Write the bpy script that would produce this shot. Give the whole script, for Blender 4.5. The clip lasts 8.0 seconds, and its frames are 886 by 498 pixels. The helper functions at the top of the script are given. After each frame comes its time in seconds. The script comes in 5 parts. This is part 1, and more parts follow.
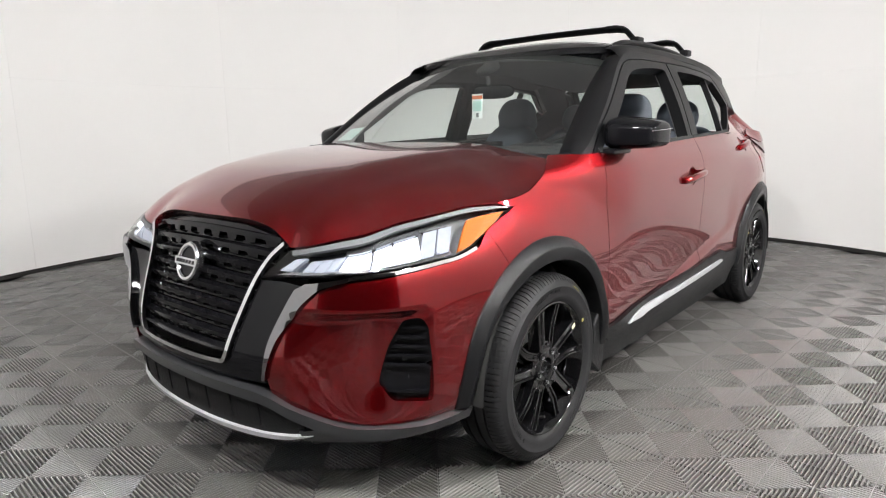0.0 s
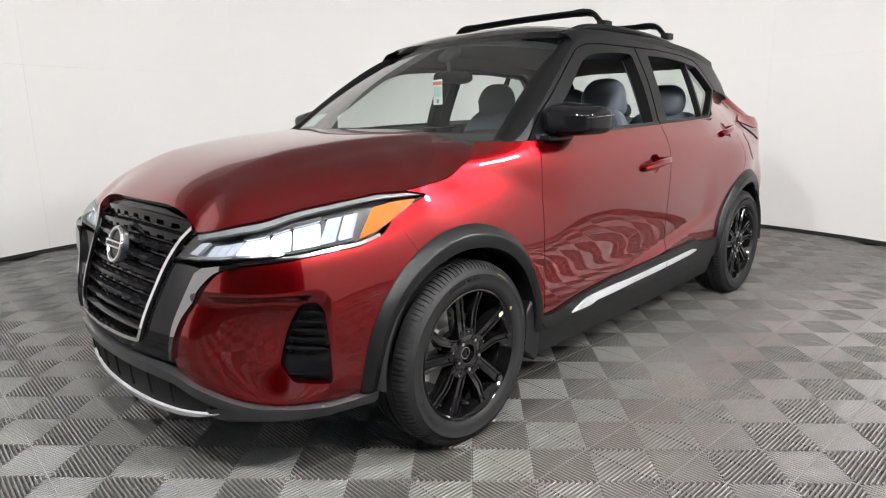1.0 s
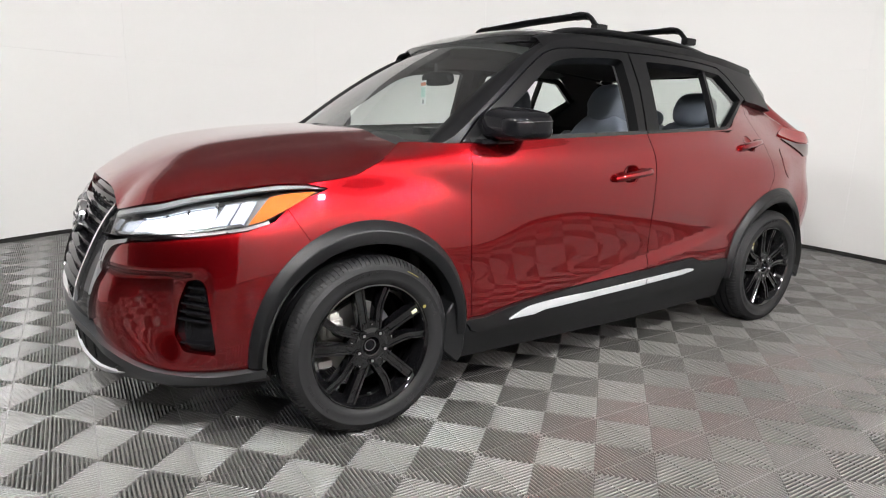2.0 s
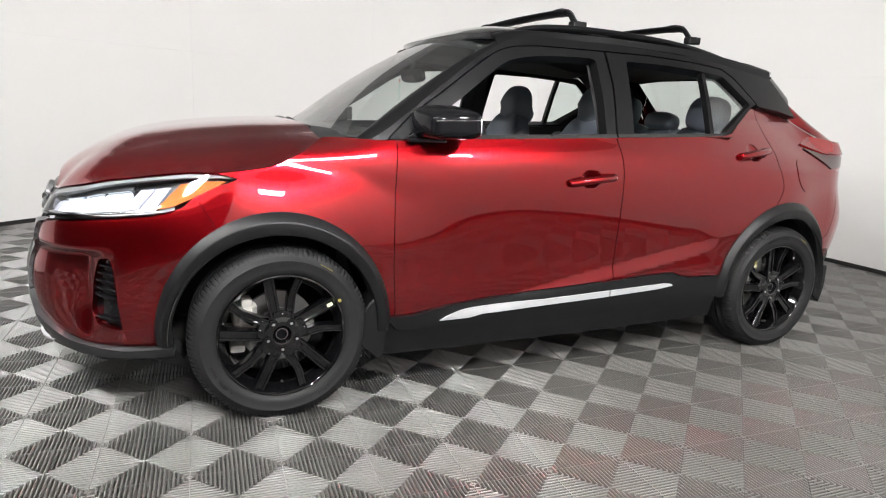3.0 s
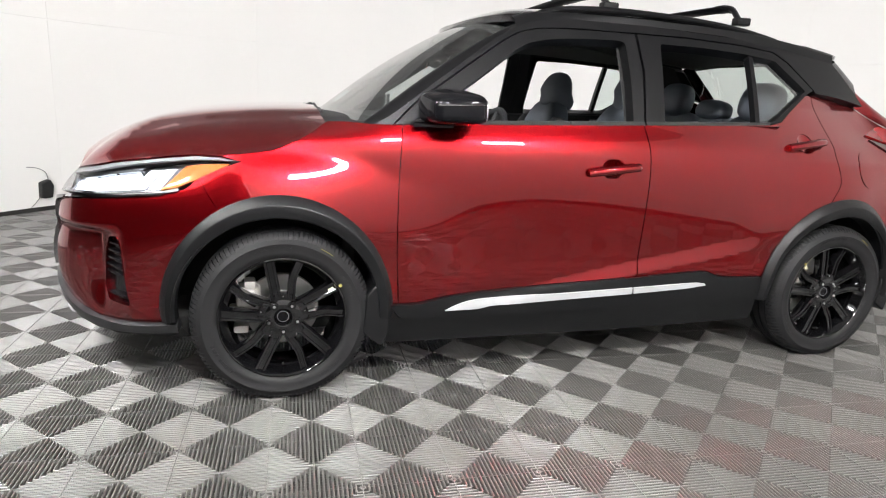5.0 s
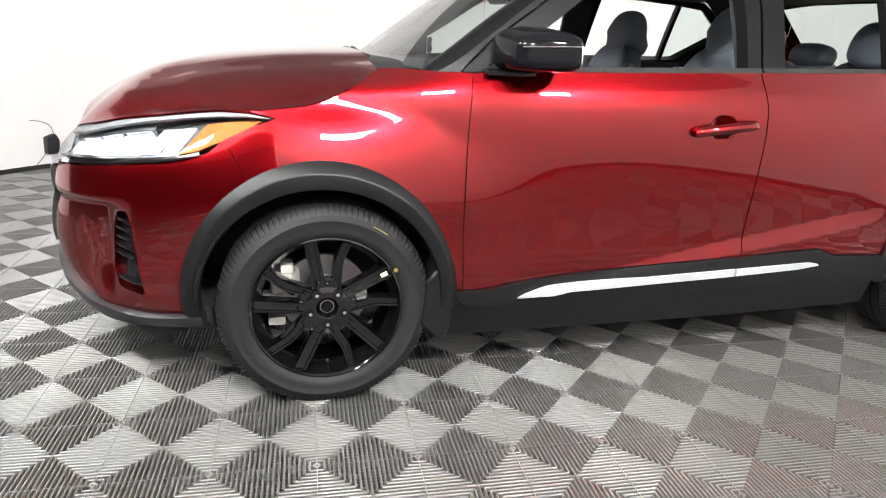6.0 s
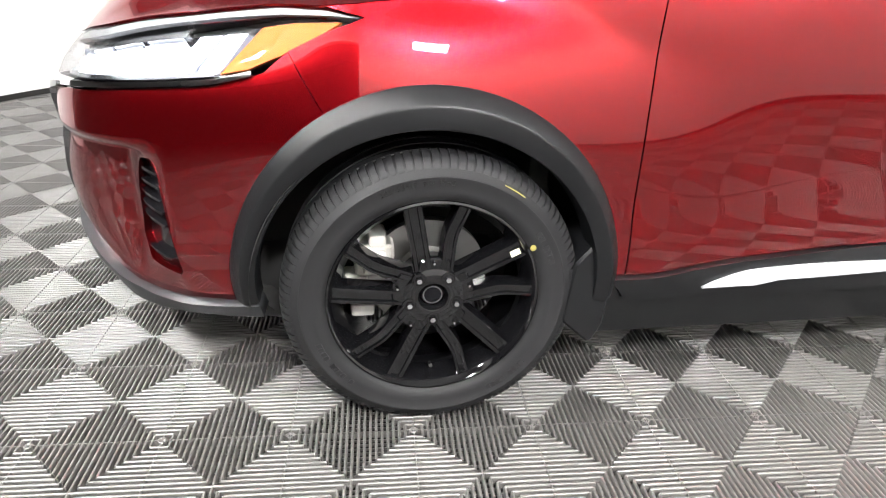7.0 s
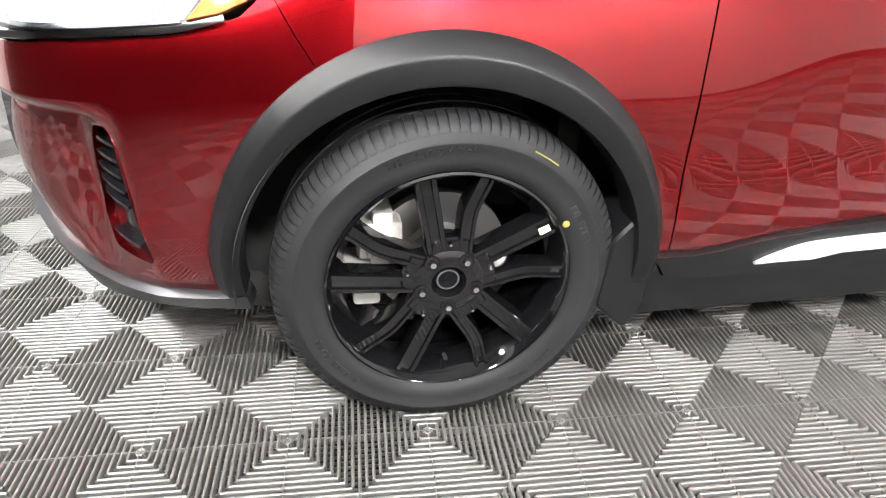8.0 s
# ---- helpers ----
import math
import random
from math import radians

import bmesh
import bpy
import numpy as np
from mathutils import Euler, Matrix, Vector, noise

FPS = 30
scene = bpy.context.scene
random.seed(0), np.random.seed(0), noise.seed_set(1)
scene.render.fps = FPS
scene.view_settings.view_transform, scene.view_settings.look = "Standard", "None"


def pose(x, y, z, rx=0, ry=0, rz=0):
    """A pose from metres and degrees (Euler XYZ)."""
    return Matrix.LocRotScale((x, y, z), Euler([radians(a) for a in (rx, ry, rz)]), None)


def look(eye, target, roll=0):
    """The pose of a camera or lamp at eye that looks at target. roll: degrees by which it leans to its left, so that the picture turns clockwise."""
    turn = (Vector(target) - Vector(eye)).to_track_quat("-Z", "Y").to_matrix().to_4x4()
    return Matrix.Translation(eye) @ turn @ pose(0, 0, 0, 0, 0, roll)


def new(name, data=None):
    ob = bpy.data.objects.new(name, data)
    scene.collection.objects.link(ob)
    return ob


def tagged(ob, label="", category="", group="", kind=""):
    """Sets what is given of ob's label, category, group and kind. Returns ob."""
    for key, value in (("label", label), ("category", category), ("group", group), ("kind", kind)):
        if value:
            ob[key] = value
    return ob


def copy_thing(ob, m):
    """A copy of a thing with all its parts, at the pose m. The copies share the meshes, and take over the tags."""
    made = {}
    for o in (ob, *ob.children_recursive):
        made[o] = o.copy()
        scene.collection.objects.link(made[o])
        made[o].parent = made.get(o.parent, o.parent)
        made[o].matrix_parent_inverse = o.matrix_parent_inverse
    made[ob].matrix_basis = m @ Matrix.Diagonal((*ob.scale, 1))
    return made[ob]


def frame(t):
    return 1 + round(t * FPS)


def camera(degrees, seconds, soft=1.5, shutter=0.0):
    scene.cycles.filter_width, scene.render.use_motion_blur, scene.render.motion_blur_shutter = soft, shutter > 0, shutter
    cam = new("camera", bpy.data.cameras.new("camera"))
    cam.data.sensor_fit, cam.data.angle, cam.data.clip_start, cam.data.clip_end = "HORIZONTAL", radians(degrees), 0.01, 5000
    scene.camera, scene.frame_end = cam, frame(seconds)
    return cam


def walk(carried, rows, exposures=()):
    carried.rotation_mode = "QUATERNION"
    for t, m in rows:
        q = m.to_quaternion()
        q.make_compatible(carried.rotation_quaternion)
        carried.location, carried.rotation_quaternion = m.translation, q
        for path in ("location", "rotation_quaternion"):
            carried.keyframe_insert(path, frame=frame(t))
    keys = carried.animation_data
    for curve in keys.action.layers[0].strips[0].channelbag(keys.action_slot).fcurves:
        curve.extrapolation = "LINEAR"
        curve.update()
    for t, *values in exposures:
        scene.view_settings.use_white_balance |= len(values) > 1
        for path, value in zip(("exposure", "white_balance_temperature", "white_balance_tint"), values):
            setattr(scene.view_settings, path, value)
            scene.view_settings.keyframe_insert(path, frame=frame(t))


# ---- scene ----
cam = camera(70.5, 8.0, soft=1.1)
PATH = [
    (0, (-1.71, -1.115, 1.139), (-0.285, 0.24, 0.769), -0.9),
    (0.5, (-1.66, -1.218, 1.132), (-0.249, 0.143, 0.738), -0.5),
    (1, (-1.423, -1.421, 1.143), (-0.103, 0.023, 0.727), -0.9),
    (1.5, (-1.135, -1.689, 1.145), (-0.001, -0.093, 0.735), -0.3),
    (2, (-0.844, -1.918, 1.146), (0.157, -0.237, 0.73), 1.4),
    (2.2, (-0.7, -1.973, 1.14), (0.261, -0.268, 0.724), 1.6),
    (3.3, (-0.076, -2.249, 1.177), (0.554, -0.402, 0.741), 3.1),
    (3.5, (-0.004, -2.261, 1.172), (0.602, -0.405, 0.739), 2.9),
    (4, (0.092, -2.294, 1.176), (0.637, -0.42, 0.736), 2.3),
    (5.5, (0.069, -2.089, 1.141), (0.512, -0.21, 0.618), 3.5),
    (6, (-0.014, -1.774, 1.123), (0.406, 0.08, 0.503), 3.1),
    (6.5, (-0.028, -1.451, 1.082), (0.246, 0.382, 0.33), 3.6),
    (7, (-0.082, -1.133, 1.022), (0.129, 0.655, 0.15), 2.3),
    (7.5, (-0.12, -0.969, 0.985), (0.121, 0.781, 0.047), 1.8),
    (8, (-0.116, -0.929, 0.973), (0.133, 0.785, -0.026), 1.9),
]
walk(cam, [(t, look(eye, target, roll)) for t, eye, target, roll in PATH],
     [(0.0, -0.32), (4.0, -0.28), (5.5, -0.06), (6.5, 0.22), (7.2, 0.45), (8.0, 0.60)])

from mathutils import geometry

# ---- world and exposure ----
world = bpy.data.worlds.new("world")
scene.world = world
world.use_nodes = True
world.node_tree.nodes["Background"].inputs[0].default_value = (0.9, 0.92, 1.0, 1)
world.node_tree.nodes["Background"].inputs[1].default_value = 0.02

# ---- materials ----


def mat(name, color, rough=0.5, metal=0.0, vary=0.0, scale=8.0, bump=0.0, bump_scale=200.0, coat=0.0, coat_rough=0.03,
        spec=0.5, rough_vary=0.0, island=0.0, emit=None, strength=0.0):
    m = bpy.data.materials.new(name)
    m.use_nodes = True
    nt = m.node_tree
    b = nt.nodes["Principled BSDF"]
    b.inputs["Base Color"].default_value = (*color, 1)
    b.inputs["Roughness"].default_value = rough
    b.inputs["Metallic"].default_value = metal
    b.inputs["Coat Weight"].default_value = coat
    b.inputs["Coat Roughness"].default_value = coat_rough
    b.inputs["Specular IOR Level"].default_value = spec
    if emit:
        b.inputs["Emission Color"].default_value = (*emit, 1)
        b.inputs["Emission Strength"].default_value = strength
    if vary or bump or rough_vary:
        co = nt.nodes.new("ShaderNodeTexCoord")
        big = nt.nodes.new("ShaderNodeTexNoise")
        big.inputs["Scale"].default_value = scale
        big.inputs["Detail"].default_value = 6
        nt.links.new(co.outputs["Object"], big.inputs["Vector"])
        fine = nt.nodes.new("ShaderNodeTexNoise")
        fine.inputs["Scale"].default_value = bump_scale
        fine.inputs["Detail"].default_value = 3
        nt.links.new(co.outputs["Object"], fine.inputs["Vector"])
    if vary:
        mixer = nt.nodes.new("ShaderNodeMix")
        mixer.data_type = "RGBA"
        mixer.inputs[6].default_value = (*[c * (1 - vary) for c in color], 1)
        mixer.inputs[7].default_value = (*[min(1, c * (1 + vary)) for c in color], 1)
        nt.links.new(big.outputs["Fac"], mixer.inputs[0])
        nt.links.new(mixer.outputs[2], b.inputs["Base Color"])
    if rough_vary:
        rr = nt.nodes.new("ShaderNodeMapRange")
        rr.inputs["To Min"].default_value = max(0, rough - rough_vary)
        rr.inputs["To Max"].default_value = min(1, rough + rough_vary)
        nt.links.new(big.outputs["Fac"], rr.inputs["Value"])
        nt.links.new(rr.outputs["Result"], b.inputs["Roughness"])
    if bump:
        bp = nt.nodes.new("ShaderNodeBump")
        bp.inputs["Strength"].default_value = bump
        bp.inputs["Distance"].default_value = 0.002
        nt.links.new(fine.outputs["Fac"], bp.inputs["Height"])
        nt.links.new(bp.outputs["Normal"], b.inputs["Normal"])
    return m


def glass_mat(name, tint, least, steep):
    """Thin pane: a tinted see-through layer under a glossy one."""
    m = bpy.data.materials.new(name)
    m.use_nodes = True
    nt = m.node_tree
    nt.nodes.remove(nt.nodes["Principled BSDF"])
    out = nt.nodes["Material Output"]
    tr = nt.nodes.new("ShaderNodeBsdfTransparent")
    tr.inputs[0].default_value = (*tint, 1)
    gl = nt.nodes.new("ShaderNodeBsdfGlossy")
    gl.inputs["Roughness"].default_value = 0.01
    lw = nt.nodes.new("ShaderNodeLayerWeight")
    lw.inputs[0].default_value = 0.5
    pw = nt.nodes.new("ShaderNodeMath")
    pw.operation = "POWER"
    pw.inputs[1].default_value = steep
    nt.links.new(lw.outputs["Facing"], pw.inputs[0])
    ma = nt.nodes.new("ShaderNodeMath")
    ma.operation = "MULTIPLY_ADD"
    ma.inputs[1].default_value, ma.inputs[2].default_value = 0.92, least
    nt.links.new(pw.outputs[0], ma.inputs[0])
    mx = nt.nodes.new("ShaderNodeMixShader")
    nt.links.new(ma.outputs[0], mx.inputs[0])
    nt.links.new(tr.outputs[0], mx.inputs[1])
    nt.links.new(gl.outputs[0], mx.inputs[2])
    nt.links.new(mx.outputs[0], out.inputs["Surface"])
    return m


RED = mat("red_metallic_paint", (0.25, 0.0026, 0.006), 0.27, 0.96, vary=0.05, scale=900, coat=1.0, coat_rough=0.012)
RED.node_tree.nodes["Principled BSDF"].inputs["Coat IOR"].default_value = 1.5
BLACK_PAINT = mat("black_gloss_paint", (0.008, 0.008, 0.009), 0.22, vary=0.05, scale=600, coat=1.0)
PIANO = mat("gloss_black_plastic", (0.005, 0.005, 0.006), 0.08, vary=0.1, scale=20, rough_vary=0.04, spec=0.16)
PLASTIC = mat("grained_dark_plastic", (0.006, 0.0063, 0.007), 0.37, vary=0.12, scale=14, bump=0.25, bump_scale=900, rough_vary=0.06, spec=0.28)
SATIN = mat("satin_black_frame", (0.0045, 0.0045, 0.005), 0.36, vary=0.08, scale=20, bump=0.06, bump_scale=1200, spec=0.16)
LIP_GREY = mat("grey_lip_plastic", (0.024, 0.025, 0.027), 0.34, vary=0.08, scale=12, bump=0.1, bump_scale=900)
SILVER = mat("silver_painted_trim", (0.55, 0.56, 0.58), 0.3, 0.35, vary=0.04, scale=30)
CHROME = mat("chrome", (0.78, 0.78, 0.79), 0.08, 1.0, vary=0.03, scale=60)
TRIM_CHROME = mat("trim_chrome", (0.30, 0.30, 0.31), 0.06, 1.0, vary=0.05, scale=60)
DARK_CHROME = mat("dark_chrome", (0.35, 0.36, 0.38), 0.15, 1.0, vary=0.04, scale=40)
RUBBER = mat("tyre_rubber", (0.014, 0.014, 0.015), 0.55, vary=0.18, scale=9, bump=0.15, bump_scale=500, rough_vary=0.1, spec=0.24)
RUBBER_MARK = mat("worn_raised_rubber", (0.012, 0.012, 0.012), 0.7, vary=0.15, scale=40, bump=0.1, bump_scale=500, spec=0.2)
RIM = mat("gloss_black_rim", (0.0035, 0.0035, 0.004), 0.07, vary=0.1, scale=30, spec=0.6)
STEEL = mat("brake_steel", (0.42, 0.41, 0.40), 0.35, 1.0, vary=0.15, scale=25, bump=0.1, bump_scale=400)
CAST = mat("cast_aluminium", (0.52, 0.51, 0.48), 0.4, 0.3, vary=0.15, scale=40, bump=0.3, bump_scale=300)
WELL = mat("wheel_well_black", (0.010, 0.010, 0.010), 0.85, vary=0.3, scale=10, bump=0.3, bump_scale=200)
CABIN = mat("cabin_black_plastic", (0.009, 0.009, 0.010), 0.6, vary=0.15, scale=15, bump=0.2, bump_scale=700)
LEATHER = mat("grey_blue_leather", (0.10, 0.115, 0.14), 0.5, vary=0.12, scale=18, bump=0.35, bump_scale=450, rough_vary=0.08)
LEATHER_DARK = mat("black_leather", (0.018, 0.019, 0.021), 0.45, vary=0.12, scale=18, bump=0.35, bump_scale=450)
HEADLINER = mat("headliner_cloth", (0.09, 0.09, 0.088), 0.95, vary=0.08, scale=10, bump=0.2, bump_scale=800)
GLASS = glass_mat("green_tinted_glass", (0.80, 0.88, 0.85), 0.07, 2.5)
CLEAR = glass_mat("clear_lens", (0.97, 0.98, 0.99), 0.04, 4.5)
AMBER = mat("amber_reflector", (0.42, 0.092, 0.004), 0.5, vary=0.25, scale=120, spec=0.2)
LAMP_CHROME = mat("lamp_reflector", (0.46, 0.47, 0.50), 0.22, 1.0, vary=0.03, scale=60)
LAMP_WHITE = mat("lit_lamp", (0.9, 0.92, 1.0), 0.3, emit=(0.88, 0.93, 1.0), strength=1.4)
TAIL_RED = mat("red_tail_lens", (0.16, 0.004, 0.005), 0.12, vary=0.1, scale=50, coat=1.0)
TAIL_CLEAR = mat("clear_tail_lens", (0.03, 0.012, 0.012), 0.12, vary=0.1, scale=50, coat=1.0)
PAPER = mat("white_paper", (0.82, 0.83, 0.82), 0.7, vary=0.03, scale=30)
ORANGE = mat("orange_print", (0.65, 0.16, 0.06), 0.6, vary=0.03, scale=30)
TEAL = mat("teal_print", (0.50, 0.70, 0.66), 0.6, vary=0.03, scale=30)
YELLOW = mat("yellow_paint_dot", (0.24, 0.21, 0.05), 0.6, vary=0.1, scale=90)
CREAM = mat("cream_sticker", (0.62, 0.60, 0.42), 0.55, vary=0.04, scale=90)
GREY_PRINT = mat("grey_print", (0.2, 0.2, 0.21), 0.6, vary=0.04, scale=90)
BADGE_SILVER = mat("brushed_badge_silver", (0.66, 0.66, 0.68), 0.2, 1.0, vary=0.03, scale=60)
WALL_WHITE = mat("white_wall_paint", (0.80, 0.792, 0.782), 0.75, vary=0.025, scale=1.1, bump=0.05, bump_scale=60, rough_vary=0.08)
BASE_BLACK = mat("black_skirting", (0.016, 0.015, 0.014), 0.6, vary=0.2, scale=9)
LED = mat("led_diffuser", (0.9, 0.9, 0.9), 0.5, emit=(1.0, 0.985, 0.97), strength=640.0)
CEIL_DARK = mat("dark_ceiling_paint", (0.24, 0.24, 0.24), 0.85, vary=0.1, scale=1.5, bump=0.05, bump_scale=80)
DARK_METAL = mat("dark_metal_housing", (0.03, 0.03, 0.032), 0.5, 0.6, vary=0.1, scale=20)
LAMP_GREY = mat("grey_lamp_bezel", (0.125, 0.127, 0.133), 0.48, 0.25, vary=0.06, scale=30)
LAMP_SOFT = mat("soft_lit_reflector", (0.45, 0.48, 0.56), 0.25, 0.6, vary=0.2, scale=60, emit=(0.75, 0.84, 1.0), strength=0.12)
LAMP_GLASS = mat("fog_lamp_glass", (0.06, 0.065, 0.07), 0.08, 0.5, vary=0.05, scale=30, coat=1.0)
GRIT = mat("rough_black_plastic", (0.010, 0.010, 0.0105), 0.6, vary=0.25, scale=25, bump=0.9, bump_scale=160, spec=0.15)
STICKER = mat("pale_teal_sticker", (0.42, 0.62, 0.58), 0.6, vary=0.05, scale=25)
PASSAGE = mat("dim_passage_paint", (0.06, 0.057, 0.054), 0.8, vary=0.15, scale=1.2, bump=0.05, bump_scale=60)
# slab coloured near black to put shade into the gaps between the ribs
SLAB = mat("darkened_slab", (0.006, 0.006, 0.006), 0.95, vary=0.3, scale=5, bump=0.3, bump_scale=90)


def tile_mat():
    """Grey polypropylene: every tile a little lighter or darker, with scuffs across tiles and dust at two scales."""
    m = mat("grey_floor_tile", (0.40, 0.385, 0.36), 0.3, spec=1.0, coat=1.0, coat_rough=0.34)
    nt = m.node_tree
    b = nt.nodes["Principled BSDF"]
    b.inputs["Coat IOR"].default_value = 1.85
    geo = nt.nodes.new("ShaderNodeNewGeometry")
    info = nt.nodes.new("ShaderNodeObjectInfo")
    n1, n2 = nt.nodes.new("ShaderNodeTexNoise"), nt.nodes.new("ShaderNodeTexNoise")
    n1.inputs["Scale"].default_value, n1.inputs["Detail"].default_value = 1.3, 7
    n2.inputs["Scale"].default_value, n2.inputs["Detail"].default_value = 35, 4
    for n in (n1, n2):
        nt.links.new(geo.outputs["Position"], n.inputs["Vector"])
    ramp = nt.nodes.new("ShaderNodeValToRGB")
    ramp.color_ramp.elements[0].position, ramp.color_ramp.elements[1].position = 0.25, 0.75
    ramp.color_ramp.elements[0].color = (0.068, 0.065, 0.061, 1)
    ramp.color_ramp.elements[1].color = (0.110, 0.105, 0.099, 1)
    nt.links.new(n1.outputs["Fac"], ramp.inputs[0])
    mul = nt.nodes.new("ShaderNodeMath")
    mul.operation = "MULTIPLY_ADD"
    mul.inputs[1].default_value, mul.inputs[2].default_value = 0.10, 0.88
    nt.links.new(info.outputs["Random"], mul.inputs[0])
    mul2 = nt.nodes.new("ShaderNodeMath")
    mul2.operation = "MULTIPLY_ADD"
    mul2.inputs[1].default_value = 0.14
    nt.links.new(n2.outputs["Fac"], mul2.inputs[0])
    nt.links.new(mul.outputs[0], mul2.inputs[2])
    scl = nt.nodes.new("ShaderNodeVectorMath")
    scl.operation = "SCALE"
    nt.links.new(ramp.outputs[0], scl.inputs[0])
    nt.links.new(mul2.outputs[0], scl.inputs["Scale"])
    nt.links.new(scl.outputs[0], b.inputs["Base Color"])
    rr = nt.nodes.new("ShaderNodeMapRange")
    rr.inputs["To Min"].default_value, rr.inputs["To Max"].default_value = 0.34, 0.48
    nt.links.new(n1.outputs["Fac"], rr.inputs["Value"])
    nt.links.new(rr.outputs["Result"], b.inputs["Roughness"])
    return m


TILE = tile_mat()

# ---- shape tools ----


class Geo:
    """Vertices, faces and, where a surface gives them, normals."""

    def __init__(self, v=(), f=(), n=None):
        self.v, self.f, self.n = [tuple(p) for p in v], [tuple(q) for q in f], n

    def add(self, other):
        k = len(self.v)
        if self.n is not None or other.n is not None:
            self.n = (self.n or [(0, 0, 0)] * k) + (list(other.n) if other.n else [(0, 0, 0)] * len(other.v))
        self.v += other.v
        self.f += [tuple(i + k for i in q) for q in other.f]
        return self

    def moved(self, m):
        r = m.to_3x3()
        return Geo([tuple(m @ Vector(p)) for p in self.v], self.f, None if self.n is None else [tuple(r @ Vector(p)) for p in self.n])

    def mirrored(self):
        return Geo([(x, -y, z) for x, y, z in self.v], [q[::-1] for q in self.f],
                   None if self.n is None else [(x, -y, z) for x, y, z in self.n])

    def mesh(self, name, material, angle=35):
        me = bpy.data.meshes.new(name)
        me.from_pydata(self.v, [], self.f)
        me.validate()
        me.shade_smooth()
        if self.n is None:
            me.set_sharp_from_angle(angle=radians(angle))
        else:
            me.normals_split_custom_set_from_vertices(self.n)
        me.materials.append(material)
        return me


def part(name, geo, material, parent, label="", m=None, angle=35):
    ob = new(name, geo.mesh(name, material, angle))
    ob.parent = parent
    if m is not None:
        ob.matrix_basis = m
    if label:
        ob["label"] = label
    return ob


def pair(name, geo, material, parent, label="", angle=35):
    """The same part on both flanks of the car."""
    return part(name, geo, material, parent, label, None, angle), part(name, geo.mirrored(), material, parent, label, None, angle)


def spline(t, v):
    """A natural cubic through (t, v)."""
    t, v = np.array(t, float), np.array(v, float)
    n, h = len(t), np.diff(t)
    a, r = np.eye(n), np.zeros(n)
    for i in range(1, n - 1):
        a[i, i - 1:i + 2] = h[i - 1], 2 * (h[i - 1] + h[i]), h[i]
        r[i] = 3 * ((v[i + 1] - v[i]) / h[i] - (v[i] - v[i - 1]) / h[i - 1])
    c = np.linalg.solve(a, r)
    b = np.diff(v) / h - h * (2 * c[:-1] + c[1:]) / 3
    d = np.diff(c) / (3 * h)

    def f(x):
        x = min(max(x, t[0]), t[-1])
        i = min(int(np.searchsorted(t, x, "right")) - 1, n - 2)
        u = x - t[i]
        return float(v[i] + u * (b[i] + u * (c[i] + u * d[i])))
    return f


def lerp(t, v):
    return lambda x: float(np.interp(x, t, v))


def step(a, b, x):
    u = min(max((x - a) / (b - a), 0.0), 1.0)
    return u * u * (3 - 2 * u)


def smooth(points, n=8):
    """A rounded open line through the points."""
    p = [np.array(q, float) for q in points]
    p = [2 * p[0] - p[1], *p, 2 * p[-1] - p[-2]]
    out = []
    for a, b, c, d in zip(p, p[1:], p[2:], p[3:]):
        for k in range(n):
            u = k / n
            out.append(0.5 * (2 * b + (c - a) * u + (2 * a - 5 * b + 4 * c - d) * u * u + (3 * b - a - 3 * c + d) * u ** 3))
    return [tuple(q) for q in out] + [tuple(p[-2])]


def rounded(poly, r, n=5):
    """Every corner of a closed outline rounded by r."""
    out, k = [], len(poly)
    for i in range(k):
        a, b, c = (np.array(poly[j % k], float) for j in (i - 1, i, i + 1))
        la, lc = np.linalg.norm(a - b), np.linalg.norm(c - b)
        q = min(r, 0.45 * la, 0.45 * lc)
        s, e = b + (a - b) / la * q, b + (c - b) / lc * q
        out += [tuple((1 - u) ** 2 * s + 2 * u * (1 - u) * b + u * u * e) for u in np.linspace(0, 1, n)]
    return out


def area(poly):
    p = np.array(poly)
    return 0.5 * float(np.sum(p[:, 0] * np.roll(p[:, 1], -1) - np.roll(p[:, 0], -1) * p[:, 1]))


def inset(poly, d):
    """A closed outline drawn in by d."""
    p = np.array(poly)
    keep = [i for i in range(len(p)) if np.linalg.norm(p[i] - p[i - 1]) > 1e-5]
    p = p[keep]
    sign = 1 if area(p) > 0 else -1
    e = np.roll(p, -1, 0) - p
    e /= np.linalg.norm(e, axis=1)[:, None]
    nrm = sign * np.stack([-e[:, 1], e[:, 0]], 1)
    m = nrm + np.roll(nrm, 1, 0)
    m /= np.maximum((m * m).sum(1), 0.5)[:, None] / 2
    return [tuple(q) for q in p + m * d]


def inside(poly, pts):
    p, q = np.array(poly), np.array(pts)
    res = np.zeros(len(q), bool)
    for (x0, y0), (x1, y1) in zip(p, np.roll(p, -1, 0)):
        if y0 != y1:
            hit = ((y0 > q[:, 1]) != (y1 > q[:, 1])) & (q[:, 0] < (x1 - x0) * (q[:, 1] - y0) / (y1 - y0) + x0)
            res ^= hit
    return res


def dense(poly, gap):
    out = []
    for a, b in zip(poly, poly[1:] + poly[:1]):
        a, b = np.array(a), np.array(b)
        k = max(1, int(np.ceil(np.linalg.norm(b - a) / gap)))
        out += [tuple(a + (b - a) * i / k) for i in range(k)]
    return out


